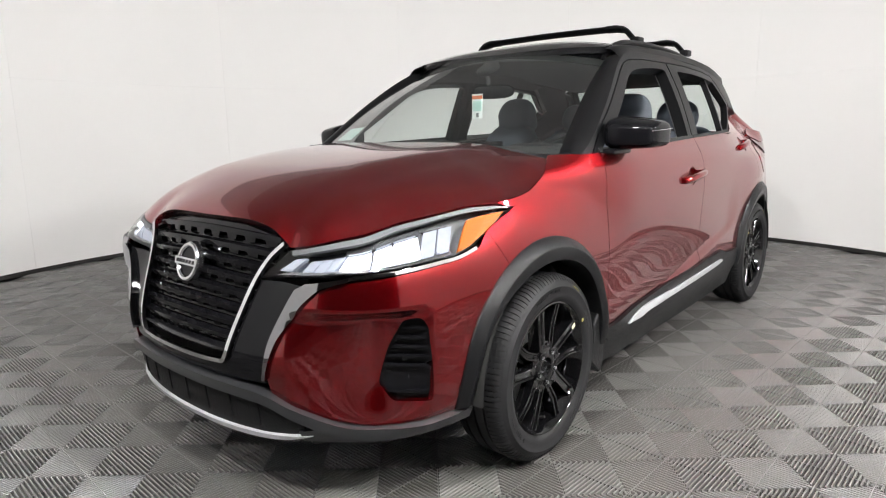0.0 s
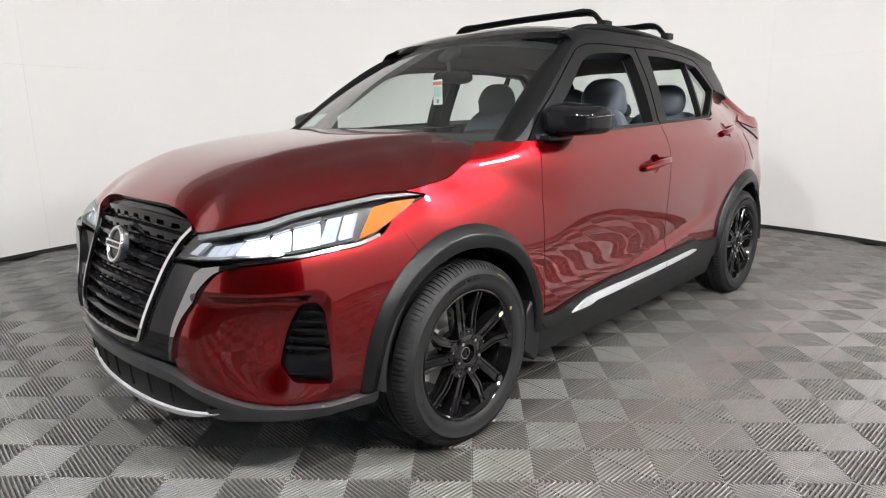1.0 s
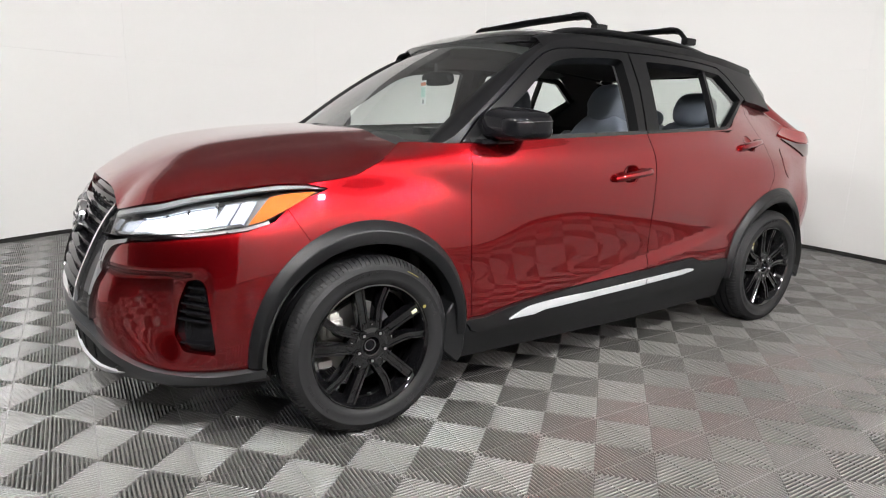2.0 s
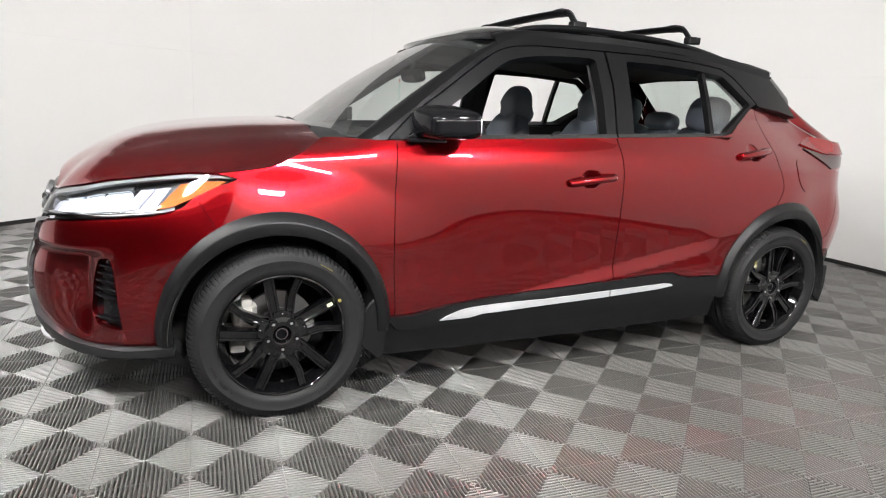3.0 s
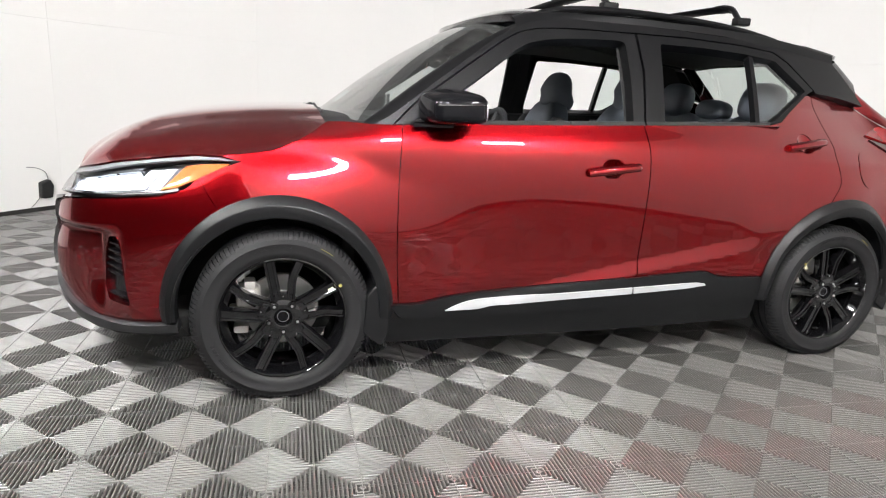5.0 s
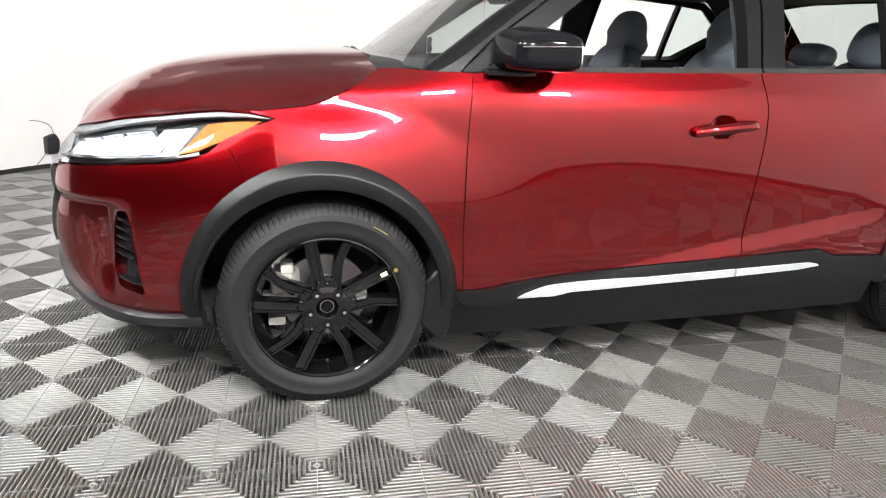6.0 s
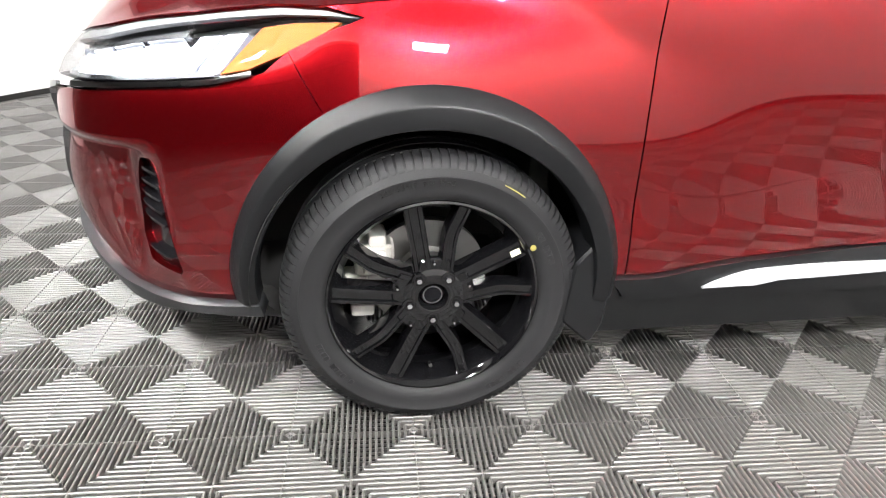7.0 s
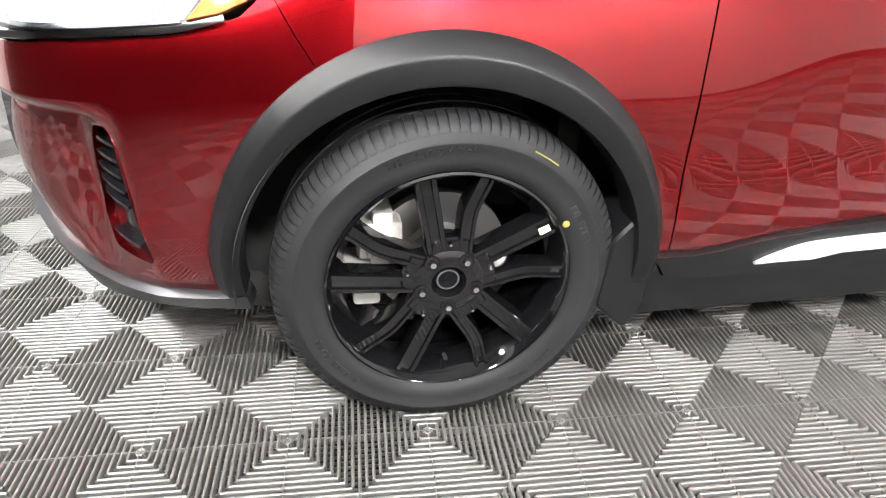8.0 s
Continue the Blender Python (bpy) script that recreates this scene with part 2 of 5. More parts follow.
def patch(poly, f, gap=0.03, holes=(), thick=0.018, lift=0.0, flip=False):
    """A panel: the outline poly, less its holes, laid on the surface f(u, v) -> Vector, with a rim that turns in by thick."""
    loops = [dense(list(poly), gap)] + [dense(list(h), gap) for h in holes]
    pts, edges = [], []
    for lp in loops:
        k = len(pts)
        pts += lp
        edges += [(k + i, k + (i + 1) % len(lp)) for i in range(len(lp))]
    nb = len(pts)
    lo, hi = np.min(loops[0], 0), np.max(loops[0], 0)
    gx, gy = np.meshgrid(np.arange(lo[0], hi[0], gap), np.arange(lo[1], hi[1], gap))
    grid = np.stack([gx.ravel(), gy.ravel()], 1)
    if len(grid):
        ok = inside(loops[0], grid)
        for h in loops[1:]:
            ok &= ~inside(h, grid)
        grid = grid[ok]
        edge = np.array(pts)
        grid = [tuple(g) for g in grid if ((edge - g) ** 2).sum(1).min() > (0.45 * gap) ** 2]
    pts2 = [Vector(p) for p in pts] + [Vector(g) for g in grid]
    vs, _, fs, ov, _, _ = geometry.delaunay_2d_cdt(pts2, edges, [], 0, 1e-6)
    mid = [((vs[a][0] + vs[b][0] + vs[c][0]) / 3, (vs[a][1] + vs[b][1] + vs[c][1]) / 3) for a, b, c in fs]
    ok = inside(loops[0], mid)
    for h in loops[1:]:
        ok &= ~inside(h, mid)
    e = 0.002
    pos, nor = [], []
    for p in vs:
        n = (f(p[0] + e, p[1]) - f(p[0] - e, p[1])).cross(f(p[0], p[1] + e) - f(p[0], p[1] - e)).normalized()
        if flip:
            n = -n
        pos.append(f(p[0], p[1]) + n * lift)
        nor.append(n)
    tris = []
    for q, good in zip(fs, ok):
        if good:
            a, b, c = q
            fn = (pos[b] - pos[a]).cross(pos[c] - pos[a])
            tris.append((a, b, c) if fn.dot(nor[a]) > 0 else (a, c, b))
    g = Geo(pos, tris, [tuple(n) for n in nor])
    if thick:
        index = {}
        for i, o in enumerate(ov):
            for k in o:
                index[k] = i
        start = 0
        for lp in loops:
            ids = [index[start + i] for i in range(len(lp))]
            start += len(lp)
            k = len(g.v)
            for i in range(len(ids)):
                a, b = ids[i - 1], ids[(i + 1) % len(ids)]
                t = (pos[b] - pos[a]).normalized()
                out = t.cross(nor[ids[i]]).normalized()
                g.v += [tuple(pos[ids[i]]), tuple(pos[ids[i]] - nor[ids[i]] * thick)]
                g.n += [tuple(out), tuple(out)]
            m = len(ids)
            for i in range(m):
                j = (i + 1) % m
                g.f.append((k + 2 * i, k + 2 * i + 1, k + 2 * j + 1, k + 2 * j))
        # the rim's normals look away from the panel
        fix_rim(g, len(pos))
    return g


def fix_rim(g, first):
    """Turns each rim face so that it agrees with the normals of its corners; outlines may run either way round."""
    for i, q in enumerate(g.f):
        if q[0] >= first and len(q) == 4:
            a, b, c = (Vector(g.v[j]) for j in q[:3])
            fn = (b - a).cross(c - a)
            if fn.dot(Vector(g.n[q[0]])) < 0:
                g.f[i] = q[::-1]


def box(x0, x1, y0, y1, z0, z1, bevel=0.004, seg=2):
    bm = bmesh.new()
    bmesh.ops.create_cube(bm, size=1)
    for v in bm.verts:
        v.co = Vector(((x0 + x1) / 2 + v.co.x * (x1 - x0), (y0 + y1) / 2 + v.co.y * (y1 - y0), (z0 + z1) / 2 + v.co.z * (z1 - z0)))
    if bevel:
        bmesh.ops.bevel(bm, geom=list(bm.edges), offset=bevel, segments=seg, affect="EDGES", profile=0.6)
    return from_bm(bm)


def from_bm(bm):
    bm.verts.ensure_lookup_table()
    g = Geo([tuple(v.co) for v in bm.verts], [tuple(v.index for v in f.verts) for f in bm.faces])
    bm.free()
    return g


def lathe(profile, n=64, arc=(0, 2 * math.pi)):
    """Points (radius, y) turned round the y axis."""
    k = len(profile)
    full = abs(arc[1] - arc[0] - 2 * math.pi) < 1e-6
    m = n if full else n + 1
    v = []
    for i in range(m):
        a = arc[0] + (arc[1] - arc[0]) * i / n
        v += [(r * math.cos(a), y, r * math.sin(a)) for r, y in profile]
    f = []
    for i in range(n):
        j = (i + 1) % m
        for q in range(k - 1):
            f.append((i * k + q, i * k + q + 1, j * k + q + 1, j * k + q))
    return Geo(v, f)


def prism(poly, y0, y1, bevel=0.0):
    """An outline in x and z, drawn out along y; bevel draws in the face at y0."""
    if area(poly) < 0:
        poly = poly[::-1]
    n = len(poly)
    rings = [(poly, y1)]
    if bevel:
        rings += [(poly, y0 + bevel), (inset(poly, bevel), y0)]
    else:
        rings += [(poly, y0)]
    n = min(len(r[0]) for r in rings)
    v = [(x, y, z) for p, y in rings for x, z in p[:n]]
    f = []
    for r in range(len(rings) - 1):
        for i in range(n):
            j = (i + 1) % n
            f.append((r * n + i, r * n + j, (r + 1) * n + j, (r + 1) * n + i))
    k = (len(rings) - 1) * n
    f.append(tuple(k + i for i in range(n)))
    f.append(tuple(reversed(range(n))))
    return Geo(v, f)


def tube(line, r, n=10, flat=1.0, up=Vector((0, 0, 1))):
    """A bar of elliptic section along a line of points."""
    p = [Vector(q) for q in line]
    v, f = [], []
    for i, q in enumerate(p):
        t = (p[min(i + 1, len(p) - 1)] - p[max(i - 1, 0)]).normalized()
        a = t.cross(up).normalized()
        b = a.cross(t)
        rr = r[i] if isinstance(r, (list, tuple)) else r
        v += [tuple(q + a * rr * math.cos(w) + b * rr * flat * math.sin(w)) for w in [2 * math.pi * k / n for k in range(n)]]
    for i in range(len(p) - 1):
        for k in range(n):
            m = (k + 1) % n
            f.append((i * n + k, i * n + m, (i + 1) * n + m, (i + 1) * n + k))
    f.append(tuple(reversed(range(n))))
    f.append(tuple((len(p) - 1) * n + k for k in range(n)))
    return Geo(v, f)


def ribbon(line, f, width, thick, taper=None, lift=0.0):
    """A raised strip of the given width along a line of (u, v) on the surface f."""
    p = [np.array(q, float) for q in line]
    left, right = [], []
    for i, q in enumerate(p):
        t = p[min(i + 1, len(p) - 1)] - p[max(i - 1, 0)]
        t /= np.linalg.norm(t)
        w = width * (taper[i] if taper else 1) / 2
        left.append(tuple(q + np.array([-t[1], t[0]]) * w))
        right.append(tuple(q - np.array([-t[1], t[0]]) * w))
    return patch(left + right[::-1], f, max(0.006, width * 0.7), thick=thick, lift=thick * 0.7 + lift)




def cushion(sx, sy, sz, power=3.2, nu=20, nv=12):
    """A soft pad: a superellipsoid with half sizes sx, sy, sz."""
    def se(w, p):
        return math.copysign(abs(w) ** (2 / p), w)
    v, f = [], []
    for j in range(nv + 1):
        b = -math.pi / 2 + math.pi * j / nv
        for i in range(nu):
            a = 2 * math.pi * i / nu
            v.append((sx * se(math.cos(b), power) * se(math.cos(a), power), sy * se(math.cos(b), power) * se(math.sin(a), power), sz * se(math.sin(b), power)))
    for j in range(nv):
        for i in range(nu):
            k = (i + 1) % nu
            f.append((j * nu + i, j * nu + k, (j + 1) * nu + k, (j + 1) * nu + i))
    return Geo(v, f)

# ---- room: a round white booth ----
ROOM, RADIUS, HIGH = Vector((1.01, 1.17, 0)), 4.08, 3.9
WALL_TOP = 3.3
SEAM_Z = 1.62
WALL_BOX = (138.6, 0.19)


def arc_panel(a0, a1, z0, z1, r0, r1, n=12):
    v, f = [], []
    for i in range(n + 1):
        a = a0 + (a1 - a0) * i / n
        c, s = math.cos(a), math.sin(a)
        v += [(ROOM.x + r * c, ROOM.y + r * s, z) for r, z in ((r0, z0), (r0, z1), (r1, z1), (r1, z0))]
    for i in range(n):
        for k in range(4):
            m = (k + 1) % 4
            f.append((4 * i + k, 4 * i + m, 4 * i + 4 + m, 4 * i + 4 + k))
    f += [(3, 2, 1, 0), (4 * n, 4 * n + 1, 4 * n + 2, 4 * n + 3)]
    return Geo(v, f)


wall = tagged(new("wall_round"), "white painted curved booth wall of tall panels", "wall", kind="structure")
PANELS, FIRST = 13, radians(-2.0)
GATE0, GATE1, GATE_Z = radians(-176), radians(-112), 2.55
for i in range(PANELS):
    a0, a1 = FIRST + 2 * math.pi * i / PANELS, FIRST + 2 * math.pi * (i + 1) / PANELS
    g = 0.00012
    lows, highs = [(a0, a1)], [(a0, a1)]
    c0, c1 = (GATE0 + 2 * math.pi, GATE1 + 2 * math.pi)
    if a0 < c1 and a1 > c0:
        lows = [(a0, c0)] * (a0 < c0) + [(c1, a1)] * (a1 > c1)
        over = [(max(a0, c0), min(a1, c1))]
        for u, w in over:
            part("panel", arc_panel(u + g, w - g, GATE_Z, WALL_TOP, RADIUS, RADIUS + 0.06), WALL_WHITE, wall)
        highs = lows
        for u, w in highs:
            part("panel", arc_panel(u + g, w - g, SEAM_Z + 0.0005, WALL_TOP, RADIUS, RADIUS + 0.06), WALL_WHITE, wall)
    else:
        part("panel", arc_panel(a0 + g, a1 - g, SEAM_Z + 0.0005, WALL_TOP, RADIUS, RADIUS + 0.06), WALL_WHITE, wall)
    for u, w in lows:
        part("panel", arc_panel(u + g, w - g, 0.0, SEAM_Z - 0.0005, RADIUS, RADIUS + 0.06), WALL_WHITE, wall)
part("backing", arc_panel(GATE1, GATE0 + 2 * math.pi, 0, WALL_TOP - 0.01, RADIUS + 0.062, RADIUS + 0.1, 96), WALL_WHITE, wall)
part("backing", arc_panel(GATE0, GATE1, GATE_Z + 0.002, WALL_TOP - 0.01, RADIUS + 0.062, RADIUS + 0.1, 16), WALL_WHITE, wall)
# a dim plain passage behind the opening
passage = tagged(new("wall_passage", arc_panel(GATE0 - 0.2, GATE1 + 0.2, -0.02, 2.9, RADIUS + 2.0, RADIUS + 2.1, 20).mesh("wall_passage", PASSAGE)), "plain dim wall of the passage outside the booth", "wall", kind="structure")
for a in (GATE0 - 0.19, GATE1 + 0.17):
    part("side", arc_panel(a, a + 0.02, -0.02, 2.9, RADIUS + 0.102, RADIUS + 1.998, 1), PASSAGE, passage)
part("passage_ceiling", arc_panel(GATE0 - 0.2, GATE1 + 0.2, 2.902, 2.96, RADIUS + 0.102, RADIUS + 2.1, 20), PASSAGE, passage)
part("passage_floor", arc_panel(GATE0 - 0.2, GATE1 + 0.2, -0.08, -0.022, RADIUS + 0.102, RADIUS + 2.1, 20), PASSAGE, passage)
upper_wall = tagged(new("wall_upper", arc_panel(0, 2 * math.pi - 1e-4, WALL_TOP + 0.002, HIGH, RADIUS + 0.02, RADIUS + 0.1, 96).mesh("wall_upper", CEIL_DARK)), "grey wall above the white booth panels", "wall", kind="structure")
skirting = tagged(new("baseboard", arc_panel(GATE1, GATE0 + 2 * math.pi, 0.0, 0.035, RADIUS - 0.012, RADIUS - 0.001, 120).mesh("baseboard", BASE_BLACK)),
                  "thin black rubber skirting along the booth wall", "baseboard", kind="structure")


def disc(r, z0, z1, n=96):
    v = [(ROOM.x + r * math.cos(2 * math.pi * i / n), ROOM.y + r * math.sin(2 * math.pi * i / n), z) for z in (z0, z1) for i in range(n)]
    f = [tuple(reversed(range(n))), tuple(range(n, 2 * n))] + [(i, (i + 1) % n, n + (i + 1) % n, n + i) for i in range(n)]
    return Geo(v, f)


ceiling = tagged(new("ceiling", disc(RADIUS + 0.1, HIGH + 0.002, HIGH + 0.1).mesh("ceiling", CEIL_DARK)), "plain grey booth ceiling", "ceiling", kind="structure")
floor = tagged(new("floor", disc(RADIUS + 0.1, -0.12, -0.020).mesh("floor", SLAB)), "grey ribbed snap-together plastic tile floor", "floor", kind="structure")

# a ring of lamps high up, close to the wall, tipped towards the middle
lamp_body = box(-0.21, 0.21, -0.12, 0.12, 0.0, 0.06, 0.01)
lamp_face = box(-0.19, 0.19, -0.10, 0.10, -0.006, 0.004, 0.002, 1)
lamp = tagged(new("ceiling_light"), "long white studio light, unseen overhead, switched on", "ceiling light", "ceiling lights")
part("housing", lamp_body, DARK_METAL, lamp)
part("diffuser", lamp_face, LED, lamp, "glowing white diffuser")
# first two follow highlights on the paint; last two added to brighten front floor
LAMPS = [(-101, 3.80, 2.72, 58), (-71, 3.80, 2.72, 58), (-132, 3.70, 3.1, 48), (-158, 3.65, 3.1, 48)]
for i, (deg, far_out, up, tip) in enumerate(LAMPS):
    a = radians(deg)
    m = pose(ROOM.x + far_out * math.cos(a), ROOM.y + far_out * math.sin(a), up, 0, 0, deg - 90) @ pose(0, 0, 0, -tip)
    if i == 0:
        lamp.matrix_basis = m
    else:
        copy_thing(lamp, m)

# ---- the car ----
car = tagged(new("car"), "red compact crossover car with black roof and black wheels", "car")
car.matrix_basis = pose(-0.057, 0.90, 0, 0, 0, 3.3)
AXF, AXR, TRACK = 0.04, 2.635, 0.768
WHEEL_F, WHEEL_R, WHEEL_Z = 0.050, 2.638, 0.322

# half outline from above, front centre to rear centre: (way along, x, half width)
PS = [-1.69, -1.54, -1.41, -1.28, -1.14, -1.02, -0.905, -0.785, -0.66, -0.53, -0.40, -0.25, 0.1, 0.6, 1.2, 1.8, 2.3, 2.65, 2.95, 3.12, 3.29, 3.49, 3.74, 3.99]
PX = [-0.84, -0.835, -0.82, -0.795, -0.76, -0.72, -0.665, -0.585, -0.48, -0.37, -0.26, -0.13, 0.1, 0.6, 1.2, 1.8, 2.3, 2.65, 2.94, 3.095, 3.22, 3.32, 3.385, 3.40]
PY = [0.0, 0.15, 0.28, 0.41, 0.54, 0.63, 0.71, 0.765, 0.795, 0.815, 0.828, 0.84, 0.855, 0.865, 0.868, 0.868, 0.86, 0.845, 0.80, 0.755, 0.66, 0.48, 0.24, 0.0]
# ghosts beyond the centre lines keep the ends square to them
plan_x = spline([2 * PS[0] - PS[2], 2 * PS[0] - PS[1]] + PS + [2 * PS[-1] - PS[-2]], [PX[2], PX[1]] + PX + [PX[-2]])
plan_y = spline([2 * PS[0] - PS[2], 2 * PS[0] - PS[1]] + PS + [2 * PS[-1] - PS[-2]], [-PY[2], -PY[1]] + PY + [-PY[-2]])
S0 = PS[0]
_s = np.linspace(PS[0], PS[-1], 2000)
_xs, _ys = np.array([plan_x(q) for q in _s]), np.array([plan_y(q) for q in _s])


def sx(x):
    """The way along at which the flank has this x."""
    return float(np.interp(x, _xs, _s))


def sy(y):
    """The way along at which the front has this half width."""
    k = int(np.searchsorted(_s, -0.3))
    return float(np.interp(y, _ys[:k], _s[:k]))


def high(z):
    """Heights over the belt line, drawn out a little."""
    return z + 0.05 * max(0.0, z - 1.08)


HOL0, HOL1, HOL2 = sy(0.48), sx(-0.635), sx(-0.490)
side_in = spline([0.14, 0.22, 0.30, 0.40, 0.52, 0.64, 0.76, 0.86, 0.93, 1.00, 1.06, 1.12, 1.2], [-0.07, -0.045, -0.018, 0.0, 0.0, 0.0, 0.001, 0.001, -0.003, -0.018, -0.046, -0.072, -0.10])
front_mid = spline([0.14, 0.25, 0.30, 0.36, 0.42, 0.50, 0.60, 0.73, 0.80, 0.86, 0.91, 0.96], [-0.08, -0.03, -0.02, -0.015, -0.005, 0.0, -0.025, -0.075, -0.105, -0.14, -0.185, -0.25])
front_corner = spline([0.14, 0.25, 0.30, 0.36, 0.42, 0.50, 0.60, 0.70, 0.76, 0.80, 0.84, 0.88, 0.92, 0.96], [-0.16, -0.08, -0.045, -0.02, -0.006, 0.0, 0.0, -0.008, -0.022, -0.048, -0.090, -0.135, -0.18, -0.225])
rear_in = spline([0.14, 0.25, 0.40, 0.55, 0.70, 0.85, 1.0, 1.1, 1.25, 1.42], [-0.18, -0.07, 0.02, 0.06, 0.07, 0.035, 0.025, 0.0, -0.18, -0.40])


GROOVE = spline([-0.5, -0.2, 0.0, 0.15, 0.25, 0.35, 0.45, 0.55, 0.8], [0.93, 0.935, 0.940, 0.936, 0.928, 0.908, 0.862, 0.83, 0.80])
INSET = spline([-0.6, -0.5, -0.4, -0.3, -0.2, -0.1, 0.0, 0.1, 0.2, 0.3, 0.4, 0.5, 0.62, 0.8], [0.0, 0.02, 0.047, 0.066, 0.077, 0.085, 0.089, 0.087, 0.077, 0.060, 0.039, 0.020, 0.005, 0.0])


def body(s, z):
    """The painted flank and nose: the outline from above, drawn in or out with height."""
    flip = 1
    if s < S0:
        s, flip = 2 * S0 - s, -1
    x, y = plan_x(s), plan_y(s)
    e = 1e-3
    tx, ty = plan_x(s + e) - plan_x(s - e), plan_y(s + e) - plan_y(s - e)
    k = math.hypot(tx, ty)
    nx, ny = -ty / k, tx / k
    front = step(-0.20, -0.75, s)
    mid = step(0.64, 0.36, y) if s < 0 else 0
    rear = step(2.8, 3.3, s)
    d = (1 - front - rear) * side_in(z) + front * (mid * front_mid(z) + (1 - mid) * front_corner(z)) + rear * rear_in(z)
    if -0.6 < s < 3.0:
        flank = step(-0.3, 0.1, s) * step(3.0, 2.7, s)
        # doors: a hollow over a ledge that rises to the rear
        door = step(0.45, 1.10, s) * step(2.20, 1.98, s)
        ledge = 0.372 + 0.172 * (s - 0.75)
        d -= door * 0.013 * step(ledge - 0.055, ledge + 0.004, z) * step(0.92, 0.50, z)
        # swell over each wheel
        d += 0.026 * math.exp(-((s - AXR) / 0.40) ** 2) * step(0.45, 0.70, z) * step(1.0, 0.84, z)
        d += 0.020 * math.exp(-((s - AXF) / 0.40) ** 2) * step(0.45, 0.70, z)
        # the top of the haunch falls in to a groove, over which the shoulder stands
        groove = GROOVE(s)
        u = (z - 0.58) / (groove - 0.58)
        u -= 0.035 * math.log1p(math.exp(min((u - 1) / 0.035, 40)))
        d -= INSET(s) * max(u, 0.0) ** 2.2
        if z > 0.95:
            d -= step(0.50, 0.15, s) * step(-0.3, 0.0, s) * 3.4 * (z - 0.95) ** 2
    if s > 2.0:
        d -= step(2.0, 2.8, s) * step(3.25, 2.9, s) * max(0.0, z - 0.95) * 0.42
    # hollow between the grille trim and the fog lamp
    if s < -0.3:
        a, b = max((s - HOL0) / (HOL1 - HOL0), 1e-4) ** 1.2, max((HOL2 - s) / (HOL2 - HOL1), 1e-4)
        w = (a ** -3 + b ** -3) ** (-1 / 3)
        d -= 0.118 * w * step(0.20, 0.46, z) * step(0.660, 0.618, z)
    return Vector((x + nx * d, -flip * (y + (ny * d)), z))


if body(1.0, 0.5).y > 0:
    raise ValueError("flank on the wrong side")


def arch(ax, r, a0, a1, n=28, squash=1.0):
    """Points on a wheel arch, angles in degrees from the rear end over the top to the front."""
    return [(sx(ax + r * math.cos(radians(a))), 0.335 + squash * r * math.sin(radians(a))) for a in np.linspace(a0, a1, n)]


# outlines on the flank, in (way along, height)
ARCH_F = arch(AXF, 0.425, -6, 192)
ARCH_R = arch(AXR, 0.425, 10, 192)
LAMP_TOP = [(sx(-0.098), 0.897), (sx(-0.165), 0.910), (sx(-0.255), 0.911), (sx(-0.365), 0.898), (sx(-0.47), 0.884), (sx(-0.60), 0.8675), (sy(0.64), 0.847), (sy(0.54), 0.827), (sy(0.45), 0.810)]
LAMP_LOW = [(sy(0.345), 0.722), (sy(0.45), 0.735), (sy(0.55), 0.748), (sy(0.65), 0.760), (sx(-0.52), 0.772), (sx(-0.37), 0.783), (sx(-0.30), 0.800)]
GAP = 0.0022

# fender
SEAM_F = smooth([(sx(x), z) for x, z in ((-0.165, 0.9135), (-0.13, 0.918), (-0.05, 0.926), (0.0, 0.934), (0.03, 0.941), (0.08, 0.963), (0.13, 0.988), (0.16, 1.010), (0.215, 1.048))], 4)
fender = [(sx(-0.092), 0.897), (sx(-0.13), 0.9045), *SEAM_F, (0.30, 1.050), (0.40, 1.046), (0.496, 1.047),
          *smooth([(0.486, 0.9), (0.481, 0.73), (0.483, 0.56), (0.489, 0.458)], 4), (0.494, 0.362), (AXF + 0.425, 0.362),
          *arch(AXF, 0.425, 4, 118, 24), (sx(-0.20), 0.775), (sx(-0.235), 0.835), (sx(-0.165), 0.870)]
pair("front_fender", patch(inset(fender, 0.0010), body, 0.018), RED, car)

# doors, red below the glass
mid_line = smooth([(1.522, 1.087), (1.540, 0.95), (1.546, 0.70), (1.540, 0.447), (1.536, 0.40)], 5)
front_line = smooth([(0.496, 1.047), (0.486, 0.9), (0.481, 0.73), (0.483, 0.56), (0.489, 0.458), (0.494, 0.362)], 5)
clad = smooth([(0.494, 0.362), (0.56, 0.363), (0.67, 0.384), (0.81, 0.400), (1.2, 0.424), (1.54, 0.444), (1.80, 0.457), (1.89, 0.458), (1.98, 0.432), (2.22, 0.424)], 5)
clad_f = [p for p in clad if p[0] < 1.53]
clad_r = [p for p in clad if p[0] > 1.55]
door_f = front_line + clad_f + mid_line[::-1] + [(1.2, 1.075), (0.8, 1.062)]
rear_line = smooth([(2.52, 1.255), (2.55, 1.13), (2.565, 1.04), (2.55, 0.96), (2.56, 0.86), (2.52, 0.765)], 6)
belt_r = [(1.522, 1.087), (1.9, 1.100), (2.20, 1.112), (2.27, 1.128), (2.46, 1.255)]
arch_rd = arch(AXR, 0.425, 107, 168, 14)
door_r = belt_r + rear_line + arch_rd + clad_r[::-1] + mid_line[::-1][1:-1]


def oval(x, z, rx, rz, n=28):
    return [(x + rx * math.cos(a), z + rz * math.sin(a)) for a in np.linspace(0, 2 * math.pi, n + 1)[:-1]]


